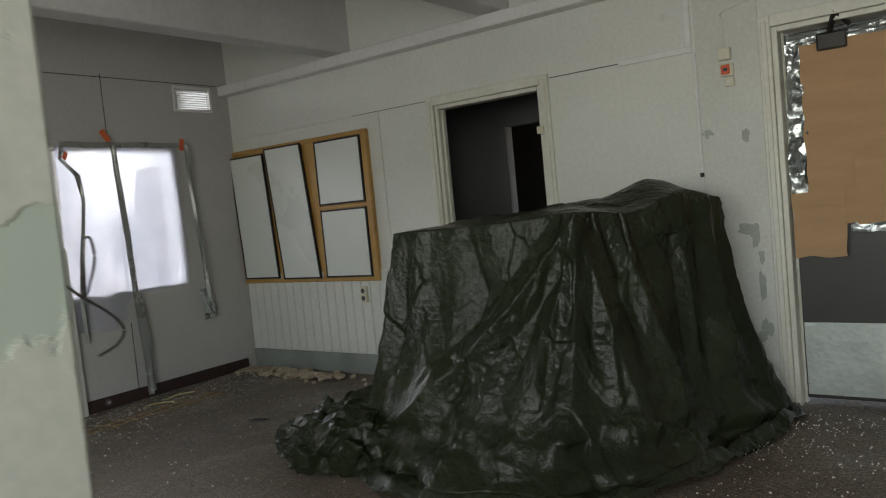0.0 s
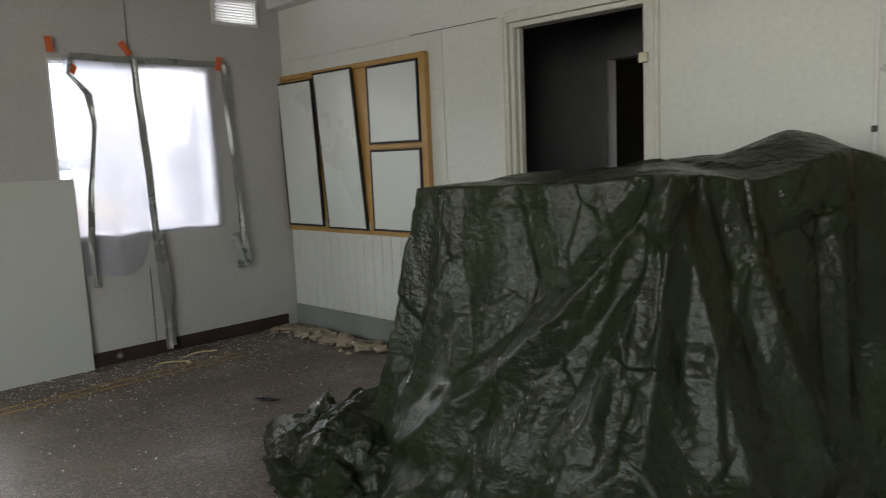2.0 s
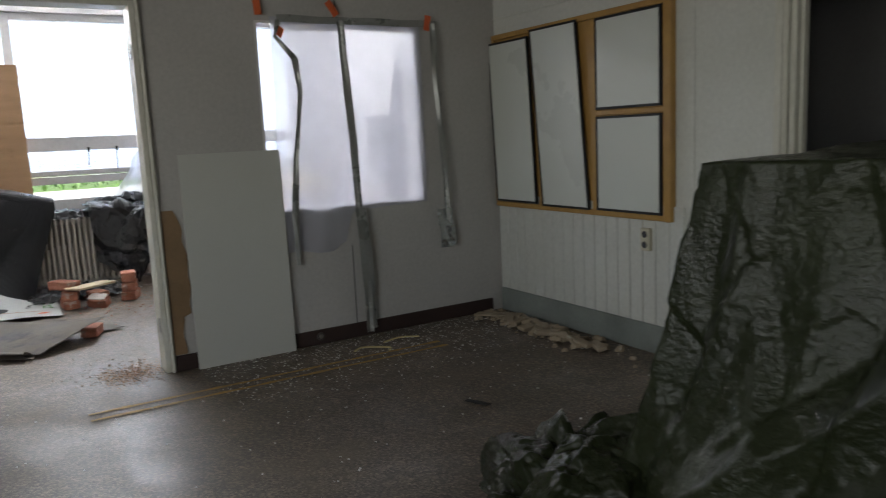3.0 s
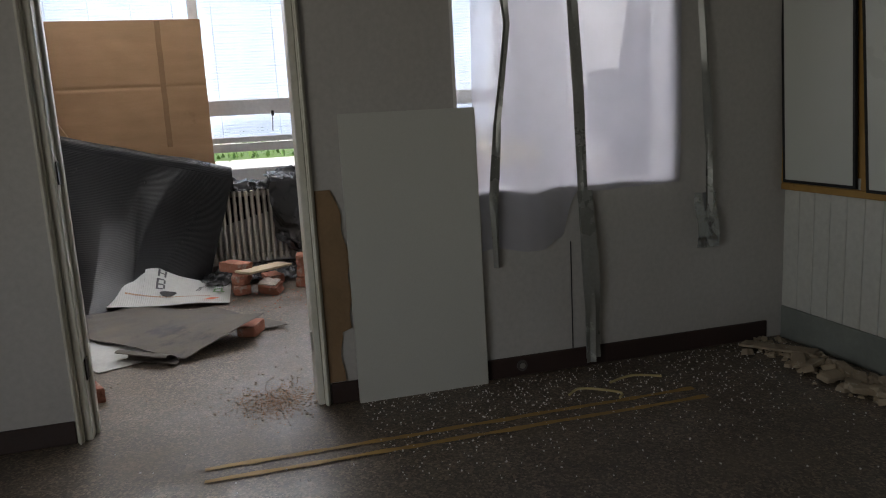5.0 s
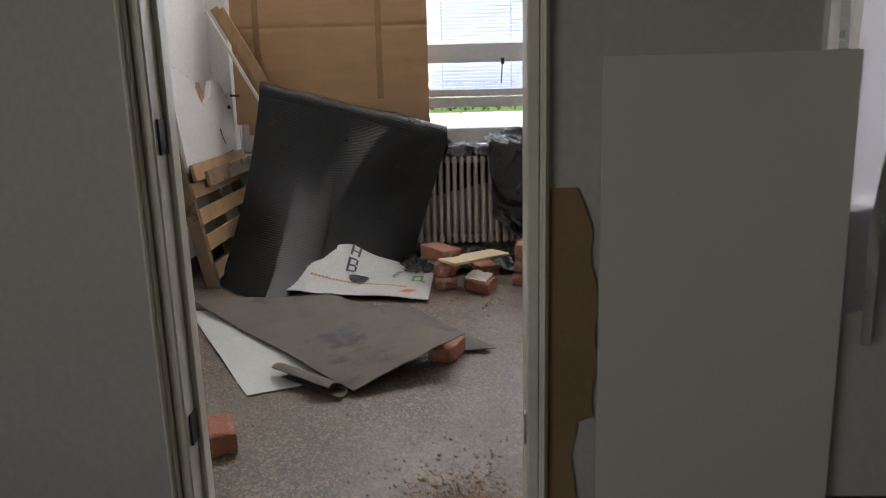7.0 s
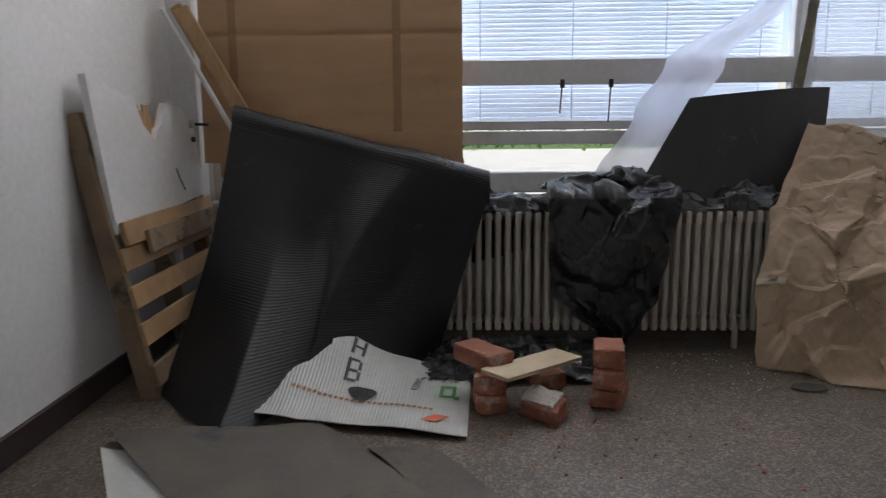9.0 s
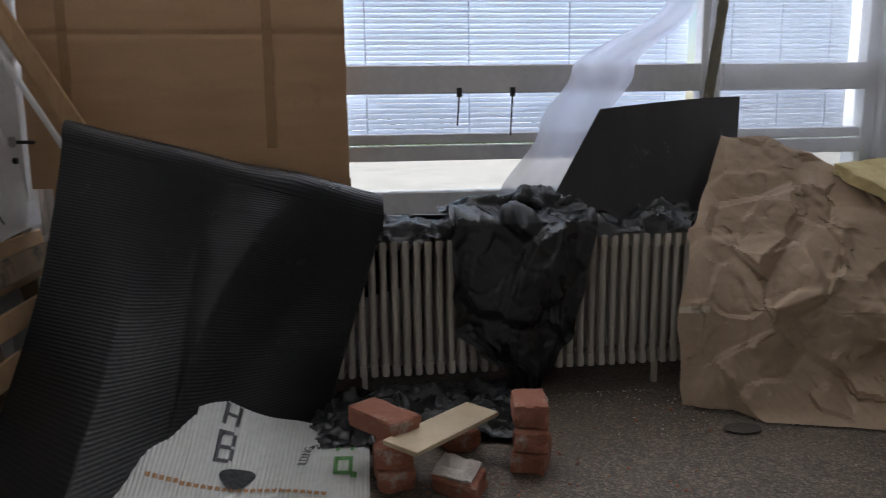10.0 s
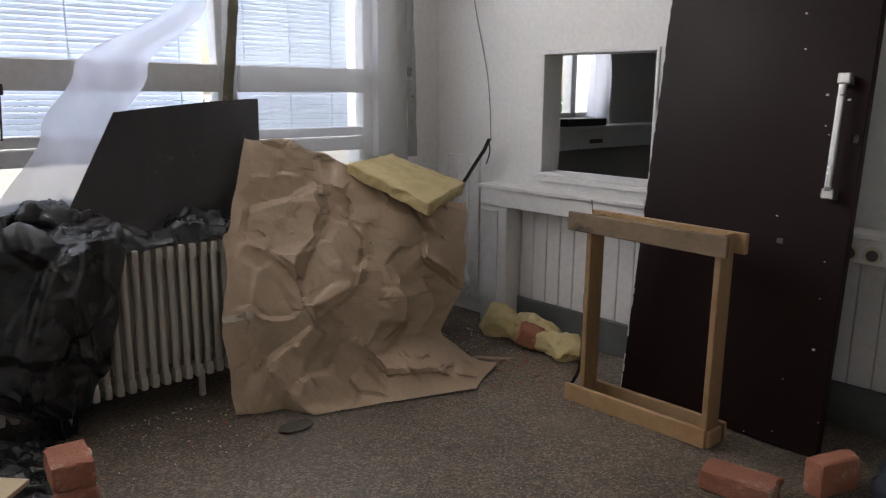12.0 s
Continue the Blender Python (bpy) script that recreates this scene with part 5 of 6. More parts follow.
# ---- window room: crumpled paper, mineral wool ----
def paper_fn(u, v):
    foot = Vector((curve([(0, -7.13), (0.10, -7.07), (0.18, -7.05), (0.22, -6.91), (0.55, -6.80), (0.85, -6.67), (1, -6.84)], u), curve([(0, 5.61), (0.10, 5.72), (0.18, 5.80), (0.22, 5.86), (0.55, 6.20), (0.85, 6.56), (1, 6.88)], u), 0.01))
    L = Vector((curve([(0, -7.13), (0.35, -7.27), (0.65, -7.43), (1, -7.70)], v), curve([(0, 5.61), (0.35, 5.655), (0.65, 5.77), (1, 6.02)], v), curve([(0, 0.012), (0.35, 0.37), (0.65, 0.71), (1, 1.10)], v)))
    R = Vector((curve([(0, -6.98), (0.16, -7.03), (0.36, -7.06), (1, -7.22)], v), curve([(0, 6.60), (0.16, 6.66), (0.36, 6.86), (1, 7.03)], v), curve([(0, 0.06), (0.16, 0.16), (0.36, 0.36), (1, 0.75)], v)))
    n = Vector((0.78, -0.55, 0.25))
    p = L.lerp(R, u)
    p += n * (0.15 * math.sin(math.pi * u) * math.sin(math.pi * min(1, v * 0.85 + 0.15)) + 0.02)
    k = max(0.0, 1 - v / 0.20) ** 1.3
    p = p.lerp(foot, k)
    p.z += 0.07 * math.sin(math.pi * min(1, u * 1.7)) * v ** 2 - 0.03 * v ** 6 * math.sin(math.pi * u) + 0.03 * v ** 8 * noise.noise(Vector((u * 9, 2, 0)))
    edge = min(1.0, 6 * min(u + 0.04, 1.04 - u, v + 0.06))
    p += n * edge * (0.11 * facets(p, 2.9, 1.5, 0.10) + 0.034 * facets(p, 6.5, 4.5, 0.12) + 0.006 * facets(p, 19.0, 2.5))
    p += Vector((0.012, 0.02, 0)) * noise.noise(Vector((v * 9, u * 9, 5)))
    p.z = max(p.z, 0.006)
    return p


pp = thing("kraft_paper", (-7.2, 6.2, 0.0), "crumpled brown kraft paper draped to the floor", "paper")
part("sheet", sheet(paper_fn, 190, 190), PAPER, pp, smooth=True, split=24)
part("tape_piece", sheet(lambda u, v: paper_fn(lerp(0.0, 0.12, u), lerp(0.345, 0.40, v)) + Vector((0.012, -0.008, 0)), 8, 3, 0.0006), surface("clear_tan_tape", (0.55, 0.47, 0.37), (0.48, 0.4, 0.3), 30, 9, 0.25), pp, "shiny tan tape piece")
solid("paper_scrap", sheet(lambda u, v: Vector((lerp(-6.98, -6.83, u), lerp(6.85, 6.98, u) + 0.05 * (v - 0.5), 0.006 + 0.01 * noise.noise(Vector((u * 4, v, 0))) ** 2)), 10, 4, 0.001), PAPER, "torn paper scrap on the floor", "paper", smooth=True)


def wool_slab(corners, thick):
    A, B, C, D = [Vector(c) for c in corners]

    def fn(u, v):
        # around the slab: u along, v round the section
        s = v * 4
        base_a, base_b = A.lerp(B, u), D.lerp(C, u)
        if s < 1:
            p = base_a.lerp(base_b, s)
        elif s < 2:
            p = base_b - Vector((0, 0, thick * (s - 1)))
        elif s < 3:
            p = base_b.lerp(base_a, s - 2) - Vector((0, 0, thick))
        else:
            p = base_a - Vector((0, 0, thick * (4 - s)))
        return p + Vector((noise.noise(p * 22), noise.noise(p * 22 + Vector((5, 0, 0))), noise.noise(p * 18 + Vector((0, 9, 0))))) * 0.012
    bm = sheet(fn, 50, 60)
    bmesh.ops.remove_doubles(bm, verts=bm.verts, dist=1e-4)
    bmesh.ops.holes_fill(bm, edges=[e for e in bm.edges if e.is_boundary])
    return bm


solid("wool_slab", wool_slab([(-7.43, 6.42, 0.985), (-7.10, 6.65, 0.80), (-7.36, 7.15, 0.84), (-7.70, 6.92, 0.985)], 0.055), WOOL, "yellow mineral wool slab lying on the paper", "insulation", smooth=True, split=180)


def lump_fn(c, r, seed):
    def fn(u, v):
        a, b = u * 2 * math.pi, (v - 0.25) * math.pi / 1.5
        d = Vector((math.cos(a) * math.cos(b), math.sin(a) * math.cos(b), math.sin(b)))
        p = Vector(c) + Vector((d.x * r[0], d.y * r[1], d.z * r[2]))
        p += d * (0.05 * noise.noise(p * 9 + Vector((seed, 0, 0))) + 0.02 * noise.noise(p * 26))
        p.z = max(p.z, 0.004)
        return p
    return fn


for c, r, s_ in (((-7.13, 7.26, 0.05), (0.16, 0.10, 0.09), 1), ((-6.92, 7.27, 0.055), (0.15, 0.09, 0.08), 2), ((-6.72, 7.22, 0.04), (0.15, 0.10, 0.07), 3)):
    solid("wool_tuft", sheet(lump_fn(c, r, s_), 44, 24, wrap=True), WOOL, "torn yellow mineral wool tuft on the floor", "insulation", group="wool tufts", smooth=True, split=180)
brick((-6.86, 7.17, 0.075), 40, "lump of red brick lying in mineral wool", (0.14, 0.10, 0.10), 20, 15, 13, None, 0.9)

# ---- window room: back wall fittings ----
lg = thing("wall_trunking", (-6.0, WB, 0.0), "white cable trunking shelf along the wall", "trunking")
part("front", box((-7.39, 7.31, 0.705), (-4.5, 7.33, 0.80), None, 0.003), TRIM_WHITE, lg)
part("top", box((-7.40, 7.30, 0.80), (-4.5, WB, 0.822), None, 0.004), TRIM_WHITE, lg)
part("underside", box((-7.39, 7.33, 0.705), (-4.5, WB, 0.72)), TRIM_WHITE, lg)
part("end_cap", box((-7.39, 7.33, 0.72), (-7.37, WB, 0.80)), TRIM_WHITE, lg)
part("leg", box((-7.38, 7.315, 0.0), (-7.19, WB, 0.705), None, 0.006), TRIM_WHITE, lg)
part("leg_cover", box((-7.365, 7.306, 0.12), (-7.25, 7.316, 0.68), None, 0.003), TRIM_WHITE, lg)
for k in range(29):
    x = -7.18 + k * 0.093
    part("panel_board", box((x, WB - 0.016, 0.18), (x + 0.089, WB - 0.0005, 0.705), None, 0.003), WALL_WHITE, bpy.data.objects["wall_window_room_back"])
for k in range(4):
    x = WX + 0.01 + k * 0.093
    part("panel_board", box((x, WB - 0.016, 0.10), (x + 0.089, WB - 0.0005, 0.96), None, 0.003), WALL_WHITE, bpy.data.objects["wall_window_room_back"])
for x in (-5.42, -5.34):
    s2 = thing("power_socket", (x, 7.31, 0.74), "round white power socket in the trunking", "socket", "trunking sockets")
    part("ring", rod((x, 7.302, 0.742), (x, 7.31, 0.742), 0.033, seg=20), PLASTIC_W, s2)
    part("well", rod((x, 7.3005, 0.742), (x, 7.3025, 0.742), 0.022, seg=16), CABLE, s2)
ht = thing("hatch_frame", (-6.79, WB, 0.90), "white lined hatch opening in the wall", "hatch", "", "structure")
for lo, hi in (((-7.08, 0.885), (-6.375, 0.905)), ((-7.08, 1.525), (-6.375, 1.545)), ((-7.08, 0.905), (-7.062, 1.525)), ((-6.393, 0.905), (-6.375, 1.525))):
    part("lining", box((lo[0], WB - 0.008, lo[1]), (hi[0], WB + 0.148, hi[1]), None, 0.003), TRIM_WHITE, ht)
part("sill", box((-7.11, WB - 0.02, 0.857), (-6.355, WB + 0.01, 0.884), None, 0.003), TRIM_WHITE, ht)
ir = thing("bent_iron", (-7.5, 7.36, 0.72), "bent black iron strip sticking up behind the paper", "iron strip")
part("strip", beam((-7.62, 7.33, 0.72), (-7.42, 7.36, 1.0), 0.03, 0.012), IRON, ir)
part("hook", beam((-7.43, 7.36, 0.98), (-7.385, 7.37, 1.07), 0.03, 0.012), IRON, ir)
part("wire", tube([(-7.39, 7.37, 1.06), (-7.37, 7.36, 1.0), (-7.385, 7.35, 0.93)], 0.004), IRON, ir)
solid("hanging_cable", tube([(-7.66, WB - 0.012, 2.2), (-7.58, WB - 0.012, 1.8), (-7.47, WB - 0.012, 1.4), (-7.40, 7.40, 1.06)], 0.0022), CABLE, "thin grey cable hanging down the wall", "cable", smooth=True)
solid("radiator_pipe", tube([(-7.62, WB + 0.005, 0.30), (-7.45, 7.25, 0.30), (-7.42, 7.24, 0.22), (-7.6, 7.2, 0.18)], 0.022, 8), TRIM_WHITE, "white painted bent heating pipe", "pipe", smooth=True)

# maroon door leaning on the wall
DM = Matrix(((0.9999, -0.033, -0.012, -6.218), (-0.012, 0.175, -0.984, 7.080), (0.0, 0.984, 0.175, 0.0), (0, 0, 0, 1)))
dr = thing("loose_door", (-5.95, 7.14, 0.0), "dark maroon door taken off, leaning on the wall", "door")
part("leaf", box((0, 0, 0), (0.861, 2.06, 0.042), DM, 0.003), MAROON, dr)


def chips(n, seed):
    rnd = random.Random(seed)
    bm = bmesh.new()
    for _ in range(n):
        a = rnd.random() * 2.06
        w, h = 0.004 + 0.008 * rnd.random(), 0.01 + 0.035 * rnd.random()
        add_box(bm, (-0.001, a, 0.02 + 0.012 * rnd.random()), (w * 0.6, a + h, 0.0432), DM)
        if rnd.random() < 0.3:
            x = 0.55 + 0.3 * rnd.random()
            add_box(bm, (x, a, 0.0415), (x + w, a + w * 0.8, 0.0432), DM)
    return bm


part("chipped_paint", chips(60, 3), TRIM, dr, "pale chipped paint along the edge")
hd = part("handle", box((0.772, 0.985, 0.085), (0.796, 1.375, 0.105), DM, 0.006, 2), STEEL, dr, "worn chrome pull handle")
for z in (0.955, 1.375):
    part("bracket", box((0.762, z, 0.0425), (0.806, z + 0.04, 0.10), DM, 0.004), STEEL, hd)
part("lock", box((0.824, 1.165, 0.042), (0.852, 1.205, 0.048), DM, 0.006), IRON, dr)
part("label", box((0.605, 0.77, 0.0415), (0.628, 0.79, 0.0432), DM), CABLE, dr)

# frame knocked out of pallet wood, leaning on the door
pf = thing("timber_stand", (-5.998, 6.86, 0.0), "open double frame of reused pallet wood standing by the door", "wooden frame")
for y, w in ((6.80, -0.02), (6.921, 0.015)):
    part("bottom_board", beam((-6.333 + w * 0.5, y, 0.039), (-5.673 + w * 0.5, y + 0.012, 0.039), 0.022, 0.076), WOOD, pf)
    part("top_board", beam((-6.343 + w, y, 0.80), (-5.650 + w * 0.4, y + 0.006, 0.79), 0.022, 0.078), WOOD_GREY if y < 6.84 else WOOD, pf)
for x0 in (-6.280, -5.708):
    part("upright", box((x0, 6.812, 0.002), (x0 + 0.024, 6.909, 0.83), None, 0.003), WOOD, pf)
part("block", box((-5.683, 6.812, 0.004), (-5.668, 6.909, 0.07), None, 0.003), WOOD, pf)
part("nail", rod((-6.288, 6.86, 0.83), (-6.293, 6.855, 0.89), 0.002, seg=5), IRON, pf)
solid("black_strap", tube([(-6.335, 6.90, 0.46), (-6.335, 6.90, 0.3), (-6.34, 6.89, 0.12), (-6.38, 6.87, 0.02)], 0.008), IRON, "black plastic strap standing behind the frame", "strap", smooth=True)
solid("dark_cloth", sheet(lump_fn((-5.02, 6.98, 0.03), (0.14, 0.14, 0.10), 5), 40, 20, wrap=True), surface("dark_blue_cloth", (0.035, 0.045, 0.06), (0.02, 0.028, 0.04), 60, 6, 0.8, bump=0.4), "crumpled dark blue cloth on the floor", "cloth", smooth=True, split=180)
solid("floor_disc", sheet(lambda u, v: Vector((-6.88 + 0.055 * v * math.cos(u * 6.2832) * 0.9, 5.75 + 0.075 * v * math.sin(u * 6.2832), 0.006 + 0.002 * noise.noise(Vector((u * 5, v * 5, 0))))), 24, 6, 0.003, wrap=True), surface("dark_fibre_disc", (0.08, 0.07, 0.055), (0.05, 0.045, 0.04), 60, 9, 0.8, bump=0.4), "flat dark round scrap on the floor", "scrap", smooth=True)

# ---- window room: broken door and pallet on the side wall ----
PM = Matrix(((-1, 0, 0, -6.72), (0, -0.19, 1, 3.02), (0, 0.98, 0.2, 0.0), (0, 0, 0, 1)))
pa = thing("pallet", (-7.0, 3.0, 0.0), "worn wooden pallet leaning against the side wall", "pallet")
for x in (0.0, 0.46, 0.96):
    part("stringer", box((x, 0.0, -0.10), (x + 0.045, 1.22, -0.022), PM, 0.004), WOOD_GREY, pa)
for y in (0.06, 0.24, 0.40, 0.56):
    part("deck_board", box((-0.005, y, -0.022), (1.01, y + 0.095, 0.0), PM, 0.003), WOOD if y > 0.1 else WOOD_GREY, pa)
part("deck_board", box((0.03, 0.66, 0.0), (1.05, 0.76, 0.022), PM, 0.003), WOOD, pa)
part("loose_board", box((0.18, 0.60, 0.023), (1.05, 0.70, 0.045), PM, 0.003), WOOD_GREY, pa)


def broken_fn(u, v):
    x = lerp(-6.74, -7.86, u)
    top = curve([(0, 1.34), (0.12, 1.31), (0.25, 1.27), (0.34, 1.26), (0.40, 1.12), (0.47, 1.07), (0.55, 1.13), (0.66, 1.235), (0.8, 1.22), (0.9, 1.12), (1, 1.08)], u) + 0.014 * noise.noise(Vector((x * 30, 2, 0)))
    z = lerp(curve([(0, 0.70), (1, 0.76)], u), top, v)
    return Vector((x, 2.875 - 0.12 * (z - 0.7), z))


bd = thing("broken_door", (-7.3, 2.86, 0.7), "broken white door piece standing on a pallet", "broken door")
part("leaf", sheet(broken_fn, 70, 16, 0.03), TRIM_WHITE, bd, "white door face with a jagged torn top", smooth=True, split=30)
for k in range(9):
    x = -7.17 - 0.02 * k
    part("torn_core", beam((x, 2.80, 1.05), (x - 0.012 + 0.02 * math.sin(k * 3), 2.785, 1.20 + 0.03 * math.sin(k * 2.1)), 0.03, 0.008, 0.001, up=(0, 1, 0)), CARD, bd, "torn brown cardboard core")
dh = part("handle", beam((-7.72, 2.86, 1.13), (-7.80, 2.90, 1.125), 0.016, 0.016, 0.004), IRON, bd, "dark door handle")
part("rosette", rod((-7.72, 2.832, 1.13), (-7.72, 2.85, 1.13), 0.022, seg=12), STEEL, dh)
part("keyhole", rod((-7.73, 2.834, 1.05), (-7.73, 2.85, 1.05), 0.014, seg=10), IRON, bd)
part("crack", tube([(-7.40, 2.872, 0.92), (-7.43, 2.87, 0.88), (-7.45, 2.873, 0.85), (-7.48, 2.876, 0.81)], 0.004, 4), LETTER, bd)

# ---- next room behind the hatch ----
w4 = thing("window_4", (-8.0, 8.8, 1.12), "white window of the next room with a blind", "window", "", "structure")
part("post", box((-8.05, 8.45, 1.12), (-7.97, 8.50, 2.4), None, 0.004), TRIM_WHITE, w4)
part("post", box((-8.05, 8.86, 1.12), (-7.97, 8.92, 2.4), None, 0.004), TRIM_WHITE, w4)
part("post", box((-8.05, 9.10, 1.12), (-7.97, 9.15, 2.4), None, 0.004), TRIM_WHITE, w4)
part("bottom_rail", box((-8.05, 8.50, 1.12), (-7.97, 9.10, 1.18), None, 0.004), TRIM_WHITE, w4)
bl2 = thing("venetian_blind", (-8.09, 8.68, 1.2), "pale venetian blind in the next room", "blind", "venetian blinds")
for i in range(46):
    part("slat", box((-8.10, 8.51, 1.205 + 0.0255 * i), (-8.085, 8.85, 1.206 + 0.0255 * i), None), SLAT, bl2)
solid("plastic_film", sheet(lambda u, v: Vector((-7.86 + 0.03 * math.sin(u * 9 + v * 4), lerp(8.9, 9.2, u) + 0.1 * (1 - v) * noise.noise(Vector((u * 3, v * 3, 0))), lerp(1.1, 2.4, v))), 20, 30), FILM_MILKY, "milky plastic film at the next window", "plastic sheet", smooth=True, split=180)
lk = thing("wall_trunking", (-7.8, 9.0, 0.93), "white cable trunking shelf in the next room", "trunking")
part("front", box((-7.72, 7.62, 0.93), (-7.70, 10.38, 1.07), None, 0.003), TRIM_WHITE, lk)
part("top", box((WX, 7.62, 1.07), (-7.69, 10.38, 1.095), None, 0.003), TRIM_WHITE, lk)
part("socket", box((-7.702, 8.75, 0.97), (-7.696, 8.90, 1.0)), CABLE, lk)
solid("dark_case", box((-7.88, 8.46, 1.096), (-7.68, 8.92, 1.15), None, 0.01, 2), IRON, "flat dark case on the shelf", "case")

# ---- floor litter ----
def scatter(name, n, seed, where, size, material, label, category, flat=1.0):
    rnd = random.Random(seed)
    bm = bmesh.new()
    for _ in range(n):
        x, y, k = where(rnd)
        s = size[0] + (size[1] - size[0]) * rnd.random() ** 2
        m = Matrix.Translation((x, y, s * 0.3 * flat + 0.001)) @ Euler((rnd.random() * 0.6, rnd.random() * 0.6, rnd.random() * 6.28)).to_matrix().to_4x4()
        vs = []
        for a in range(5):
            r = s * (0.35 + 0.3 * rnd.random())
            vs.append((r * math.cos(a * 1.2566), r * math.sin(a * 1.2566)))
        lo = [bm.verts.new(m @ Vector((p[0], p[1], -s * 0.3 * flat))) for p in vs]
        hi = [bm.verts.new(m @ Vector((p[0] * 0.8, p[1] * 0.8, s * 0.3 * flat))) for p in vs]
        bm.faces.new(hi)
        for i in range(5):
            bm.faces.new((lo[i], lo[(i + 1) % 5], hi[(i + 1) % 5], hi[i]))
    return solid(name, bm, material, label, category, "stuff")


def near_partition(r):
    return PX + 0.03 + abs(r.gauss(0, 0.45)), 4.85 + 2.2 * r.random(), 0


def room_a(r):
    return -4.1 + 5.0 * r.random(), 3.2 + 3.85 * r.random(), 0


def right_door(r):
    return 0.25 + abs(r.gauss(0, 0.5)), 7.0 - abs(r.gauss(0, 0.7)), 0


def room_b(r):
    return -7.3 + 2.9 * r.random(), 2.9 + 4.4 * r.random(), 0


def sill_foot(r):
    return -7.35 + 0.5 * r.random() ** 2, 4.6 + 2.6 * r.random(), 0


def threshold(r):
    return r.gauss(-4.35, 0.14), r.gauss(4.52, 0.13), 0


scatter("polystyrene_granules", 1300, 1, near_partition, (0.004, 0.008), GRANULE, "white granules spilt along the partition", "granules")
scatter("polystyrene_granules", 420, 2, room_a, (0.005, 0.010), GRANULE, "white granules scattered on the floor", "granules")
scatter("polystyrene_granules", 420, 3, right_door, (0.004, 0.009), GRANULE, "white granules near the boarded door", "granules")
scatter("grit", 1700, 4, room_b, (0.003, 0.008), RUBBLE, "pale grit scattered on the floor", "grit")
scatter("grit", 600, 5, sill_foot, (0.003, 0.009), GRANULE, "pale grit below the radiator", "grit")
scatter("brick_crumbs", 260, 6, threshold, (0.004, 0.014), RUBBLE, "crumbs of mortar and brick at the doorway", "crumbs", 0.7)
scatter("brick_crumbs", 260, 7, lambda r: (r.gauss(-6.5, 0.3), r.gauss(4.75, 0.35), 0), (0.004, 0.016), BRICK, "red brick crumbs on the floor", "crumbs", 0.7)
scatter("brick_crumbs", 200, 8, lambda r: (r.gauss(-6.6, 0.35), r.gauss(6.9, 0.2), 0), (0.004, 0.02), BRICK, "red brick crumbs by the mineral wool", "crumbs", 0.7)
scatter("plaster_rubble", 190, 9, lambda r: (r.gauss(-3.45, 0.28), BY - 0.10 - abs(r.gauss(0, 0.10)), 0), (0.02, 0.075), RUBBLE, "broken plaster and fibreboard rubble by the wall", "rubble", 0.7)
scatter("plaster_rubble", 60, 10, lambda r: (r.gauss(-3.95, 0.15), r.gauss(6.93, 0.05), 0), (0.02, 0.06), RUBBLE, "broken plaster rubble in the corner", "rubble", 0.5)
rnd = random.Random(21)
for k in range(16):
    x, y = -3.78 + 0.055 * k + 0.02 * rnd.random(), BY - 0.16 - 0.14 * rnd.random()
    m = Matrix.Translation((x, y, 0.028 + 0.012 * rnd.random())) @ pose(0, 0, 0, 25 * (rnd.random() - 0.5), 30 * (rnd.random() - 0.5), 180 * rnd.random())
    solid("fibreboard_chunk", box((-0.05 - 0.03 * rnd.random(), -0.03, -0.012), (0.05, 0.03, 0.012), m, 0.004), RUBBLE, "broken chunk of pale fibreboard", "rubble", group="fibreboard chunks")
solid("fibreboard_strip", beam((-4.12, 6.80, 0.02), (-3.82, 6.98, 0.035), 0.09, 0.012), RUBBLE, "broken strip of fibreboard in the corner", "board")
solid("dark_scrap", sheet(lambda u, v: Vector((-2.72 + 0.12 * u, 5.80 + 0.05 * u + 0.035 * (v - 0.5), 0.006 + 0.012 * abs(noise.noise(Vector((u * 4, v * 3, 1)))))), 10, 4, 0.003), RUBBER, "small dark scrap on the floor", "scrap", smooth=True)
solid("yellow_strip", tube([(-3.86, 5.72, 0.008), (-3.9, 5.80, 0.01), (-3.80, 5.93, 0.008), (-3.74, 5.90, 0.01)], 0.006, 5), STRING, "thin curled yellow plastic strip", "strip", smooth=True)
solid("yellow_strip", tube([(-3.92, 5.95, 0.008), (-3.95, 6.08, 0.012), (-3.90, 6.2, 0.008)], 0.006, 5), STRING, "thin curled yellow plastic strip", "strip", smooth=True)
for x in (-3.73, -3.63):
    def line_fn(u, v, x=x):
        return Vector((x + (v - 0.5) * (0.03 + 0.016 * noise.noise(Vector((u * 30, x, 0)))) + 0.006 * noise.noise(Vector((u * 9, x, 3))), lerp(4.2, 6.25, u), 0.0045))
    solid("floor_line", sheet(line_fn, 160, 2), surface("worn_yellow_line", (0.50, 0.31, 0.08), (0.34, 0.22, 0.08), 30, 8, 0.7, bump=0.1, stain=(0.19, 0.165, 0.14), stain_scale=14, stain_at=0.62), "worn yellow line on the floor", "floor marking", "structure")
scatter("brick_dust", 2200, 31, lambda r: (r.gauss(-4.33, 0.10), r.gauss(4.50, 0.09), 0), (0.002, 0.007), surface("orange_dust", (0.55, 0.28, 0.12), (0.42, 0.21, 0.09), 40, 12, 0.9), "orange brick dust at the doorway", "dust", 0.4)

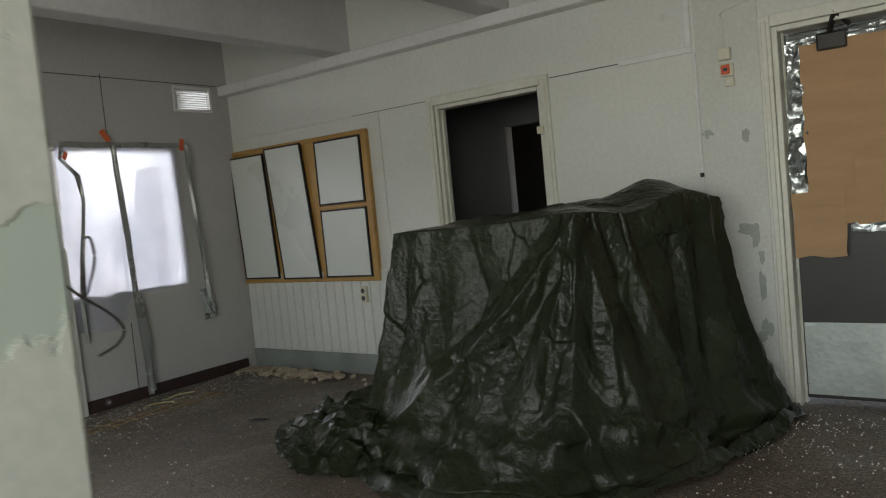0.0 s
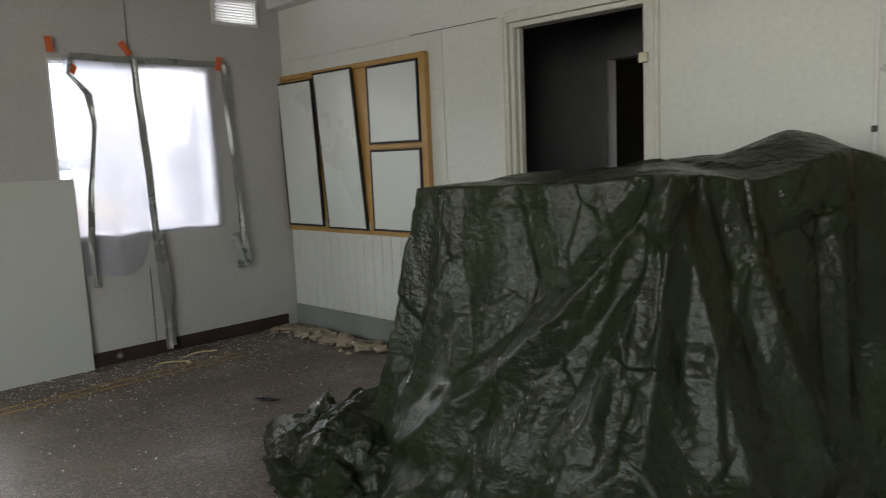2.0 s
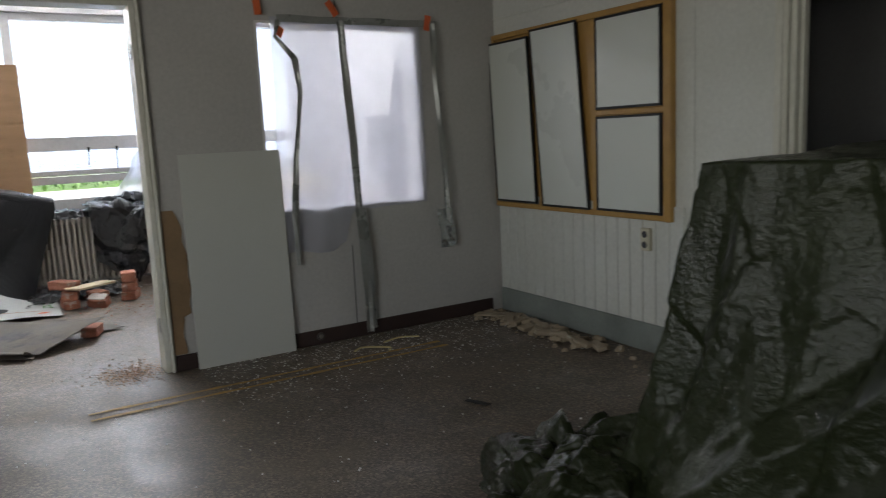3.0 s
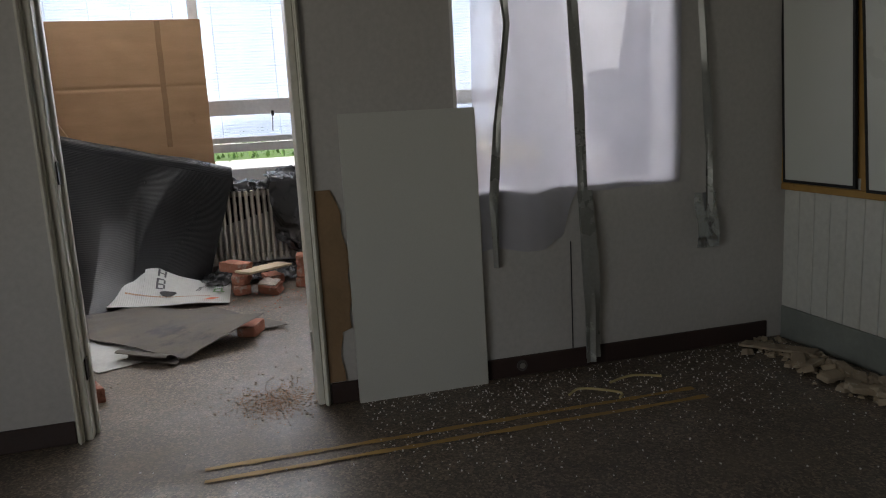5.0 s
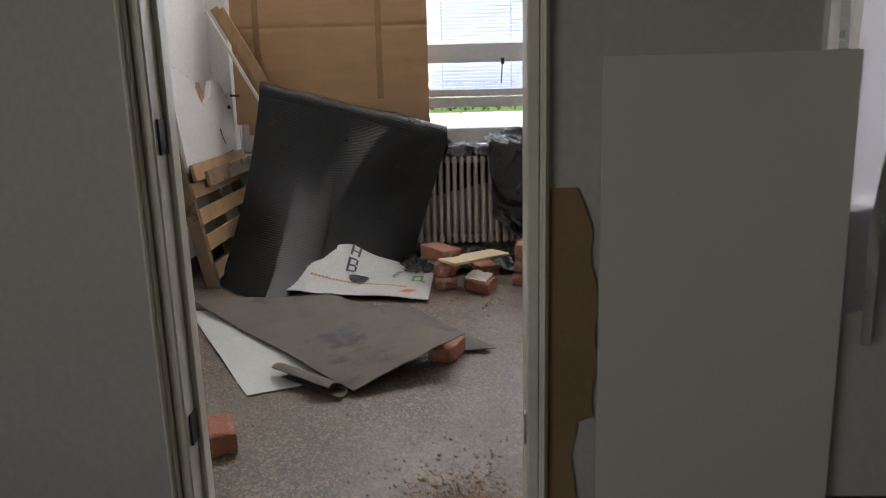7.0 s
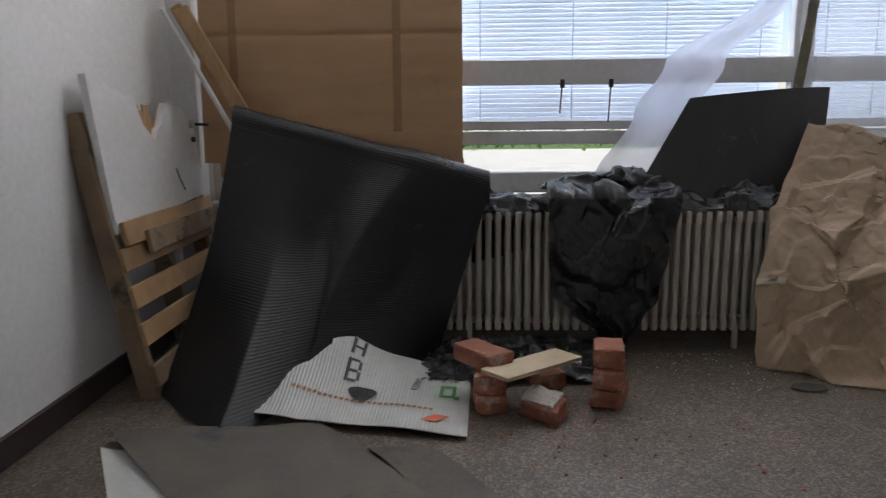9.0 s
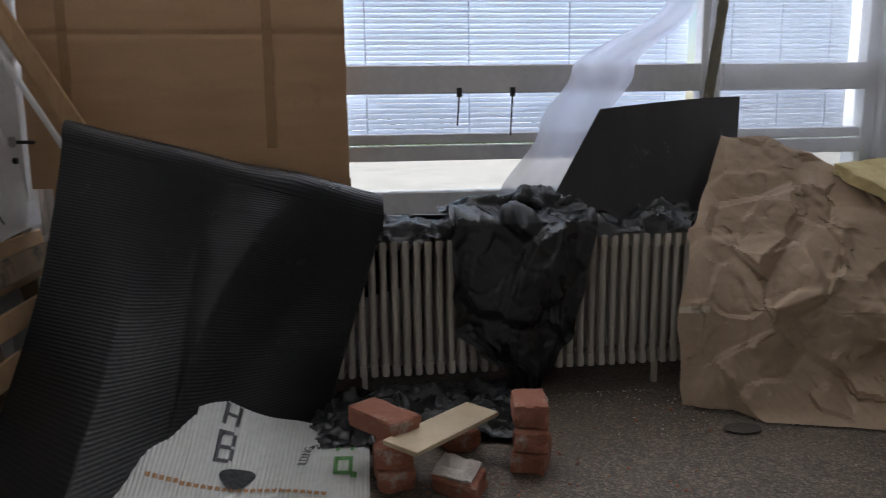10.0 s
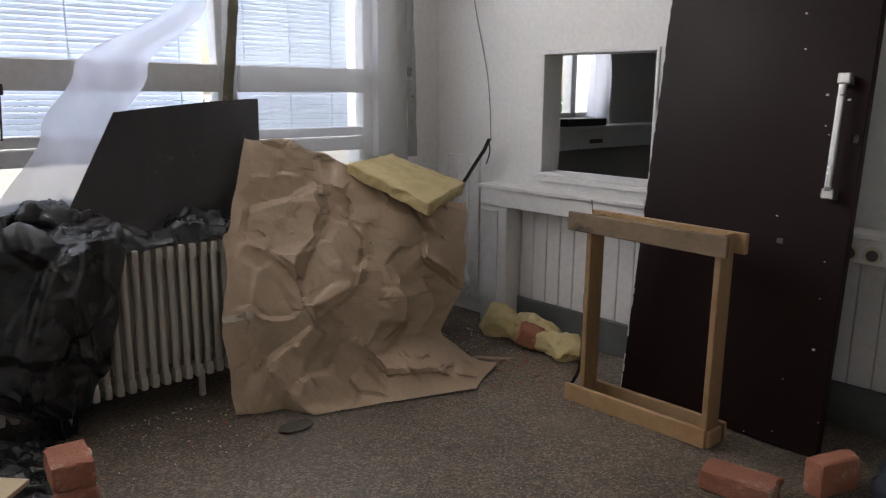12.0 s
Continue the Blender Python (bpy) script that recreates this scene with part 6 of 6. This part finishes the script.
# ---- outside ----
solid("ground", box((-260, -200, -0.62), (WX - 0.31, 220, -0.6)), LANE, "ground outside the windows, glare put into its pale colour", "gravel", "structure")
solid("lawn", box((-70, -200, -0.6), (-41, 220, -0.595)), GRASS, "sunlit lawn across the yard", "lawn", "structure")
rnd = random.Random(5)
bm = bmesh.new()
for _ in range(5000):
    c = Vector((-44 + rnd.gauss(0, 1.5), -45 + 130 * rnd.random(), -0.6 + 1.5 * rnd.random() ** 1.4))
    m = Matrix.Translation(c) @ Euler((rnd.random() * 6, rnd.random() * 6, 0)).to_matrix().to_4x4()
    s = 0.12 + 0.18 * rnd.random()
    bm.faces.new([bm.verts.new(m @ Vector(p)) for p in ((-s, 0, 0), (0, -s * 0.5, 0), (s, 0, 0), (0, s * 0.5, 0))])
solid("hedge", bm, LEAF, "leafy green hedge across the lane", "hedge", "stuff")
solid("loose_wire", tube([(0.50, 3.043, 1.31), (0.370, 3.118, 1.280), (0.370, 3.134, 1.260), (0.370, 3.153, 1.243), (0.370, 3.178, 1.224), (0.370, 3.200, 1.201), (0.370, 3.202, 1.185), (0.370, 3.188, 1.171), (0.370, 3.162, 1.162)], 0.002), CABLE, "loose grey wire hanging off the wall end", "wire", smooth=True)
solid("loose_wire", tube([(0.370, 3.152, 1.245), (0.370, 3.155, 1.289), (0.370, 3.160, 1.320), (0.370, 3.167, 1.328), (0.370, 3.172, 1.319), (0.370, 3.173, 1.295), (0.370, 3.163, 1.265), (0.370, 3.154, 1.245)], 0.0018), CABLE, "loop of loose grey wire off the wall end", "wire", smooth=True)



# ---- wear on the first room's walls ----
def flake(x, z, w, h, seed):
    """A patch where the paint has come off down to grey plaster."""
    def fn(u, v):
        a = u * 2 * math.pi
        k = v * (1 + 0.55 * noise.noise(Vector((math.cos(a) * 1.6, math.sin(a) * 1.6, seed))) + 0.25 * noise.noise(Vector((math.cos(a) * 5, math.sin(a) * 5, seed))))
        return Vector((x + w * k * math.cos(a), BY - 0.0135 - 0.0006 * (1 - v), z + h * k * math.sin(a)))
    return solid("peeled_patch", sheet(fn, 40, 3, wrap=True), PLASTER, "grey plaster patch where paint has flaked off", "peeled paint", "structure")


for k, (x, z, w, h) in enumerate(((0.275, 1.555, 0.022, 0.034), (0.262, 1.545, 0.012, 0.014), (0.245, 1.02, 0.055, 0.030), (0.29, 0.985, 0.03, 0.06), (0.315, 0.86, 0.014, 0.045), (0.31, 0.69, 0.022, 0.075), (0.315, 0.44, 0.03, 0.055), (0.29, 0.40, 0.03, 0.03))):
    flake(x, z, w, h, 3.0 + k)
hk = thing("wall_hook", (0.02, BY - 0.02, 1.35), "small dark hook on the wall pipe", "hook")
part("plate", box((0.008, BY - 0.026, 1.34), (0.032, BY - 0.02, 1.365), None, 0.002), IRON, hk)
part("peg", rod((0.02, BY - 0.026, 1.352), (0.02, BY - 0.045, 1.358), 0.005, seg=8), IRON, hk)
cp = thing("pipe_cap", (PX + 0.016, 5.63, 0.05), "round dull cap on the skirting board", "cap")
part("rim", rod((PX + 0.016, 5.63, 0.052), (PX + 0.024, 5.63, 0.052), 0.026, seg=18), CABLE, cp)
part("centre", rod((PX + 0.024, 5.63, 0.052), (PX + 0.028, 5.63, 0.052), 0.014, seg=14), STEEL, cp)
solid("label_holder", box((PX, 3.46, 1.545), (PX + 0.006, 3.605, 1.562), None, 0.002), TRIM_WHITE, "narrow white label holder on the wall", "label holder")
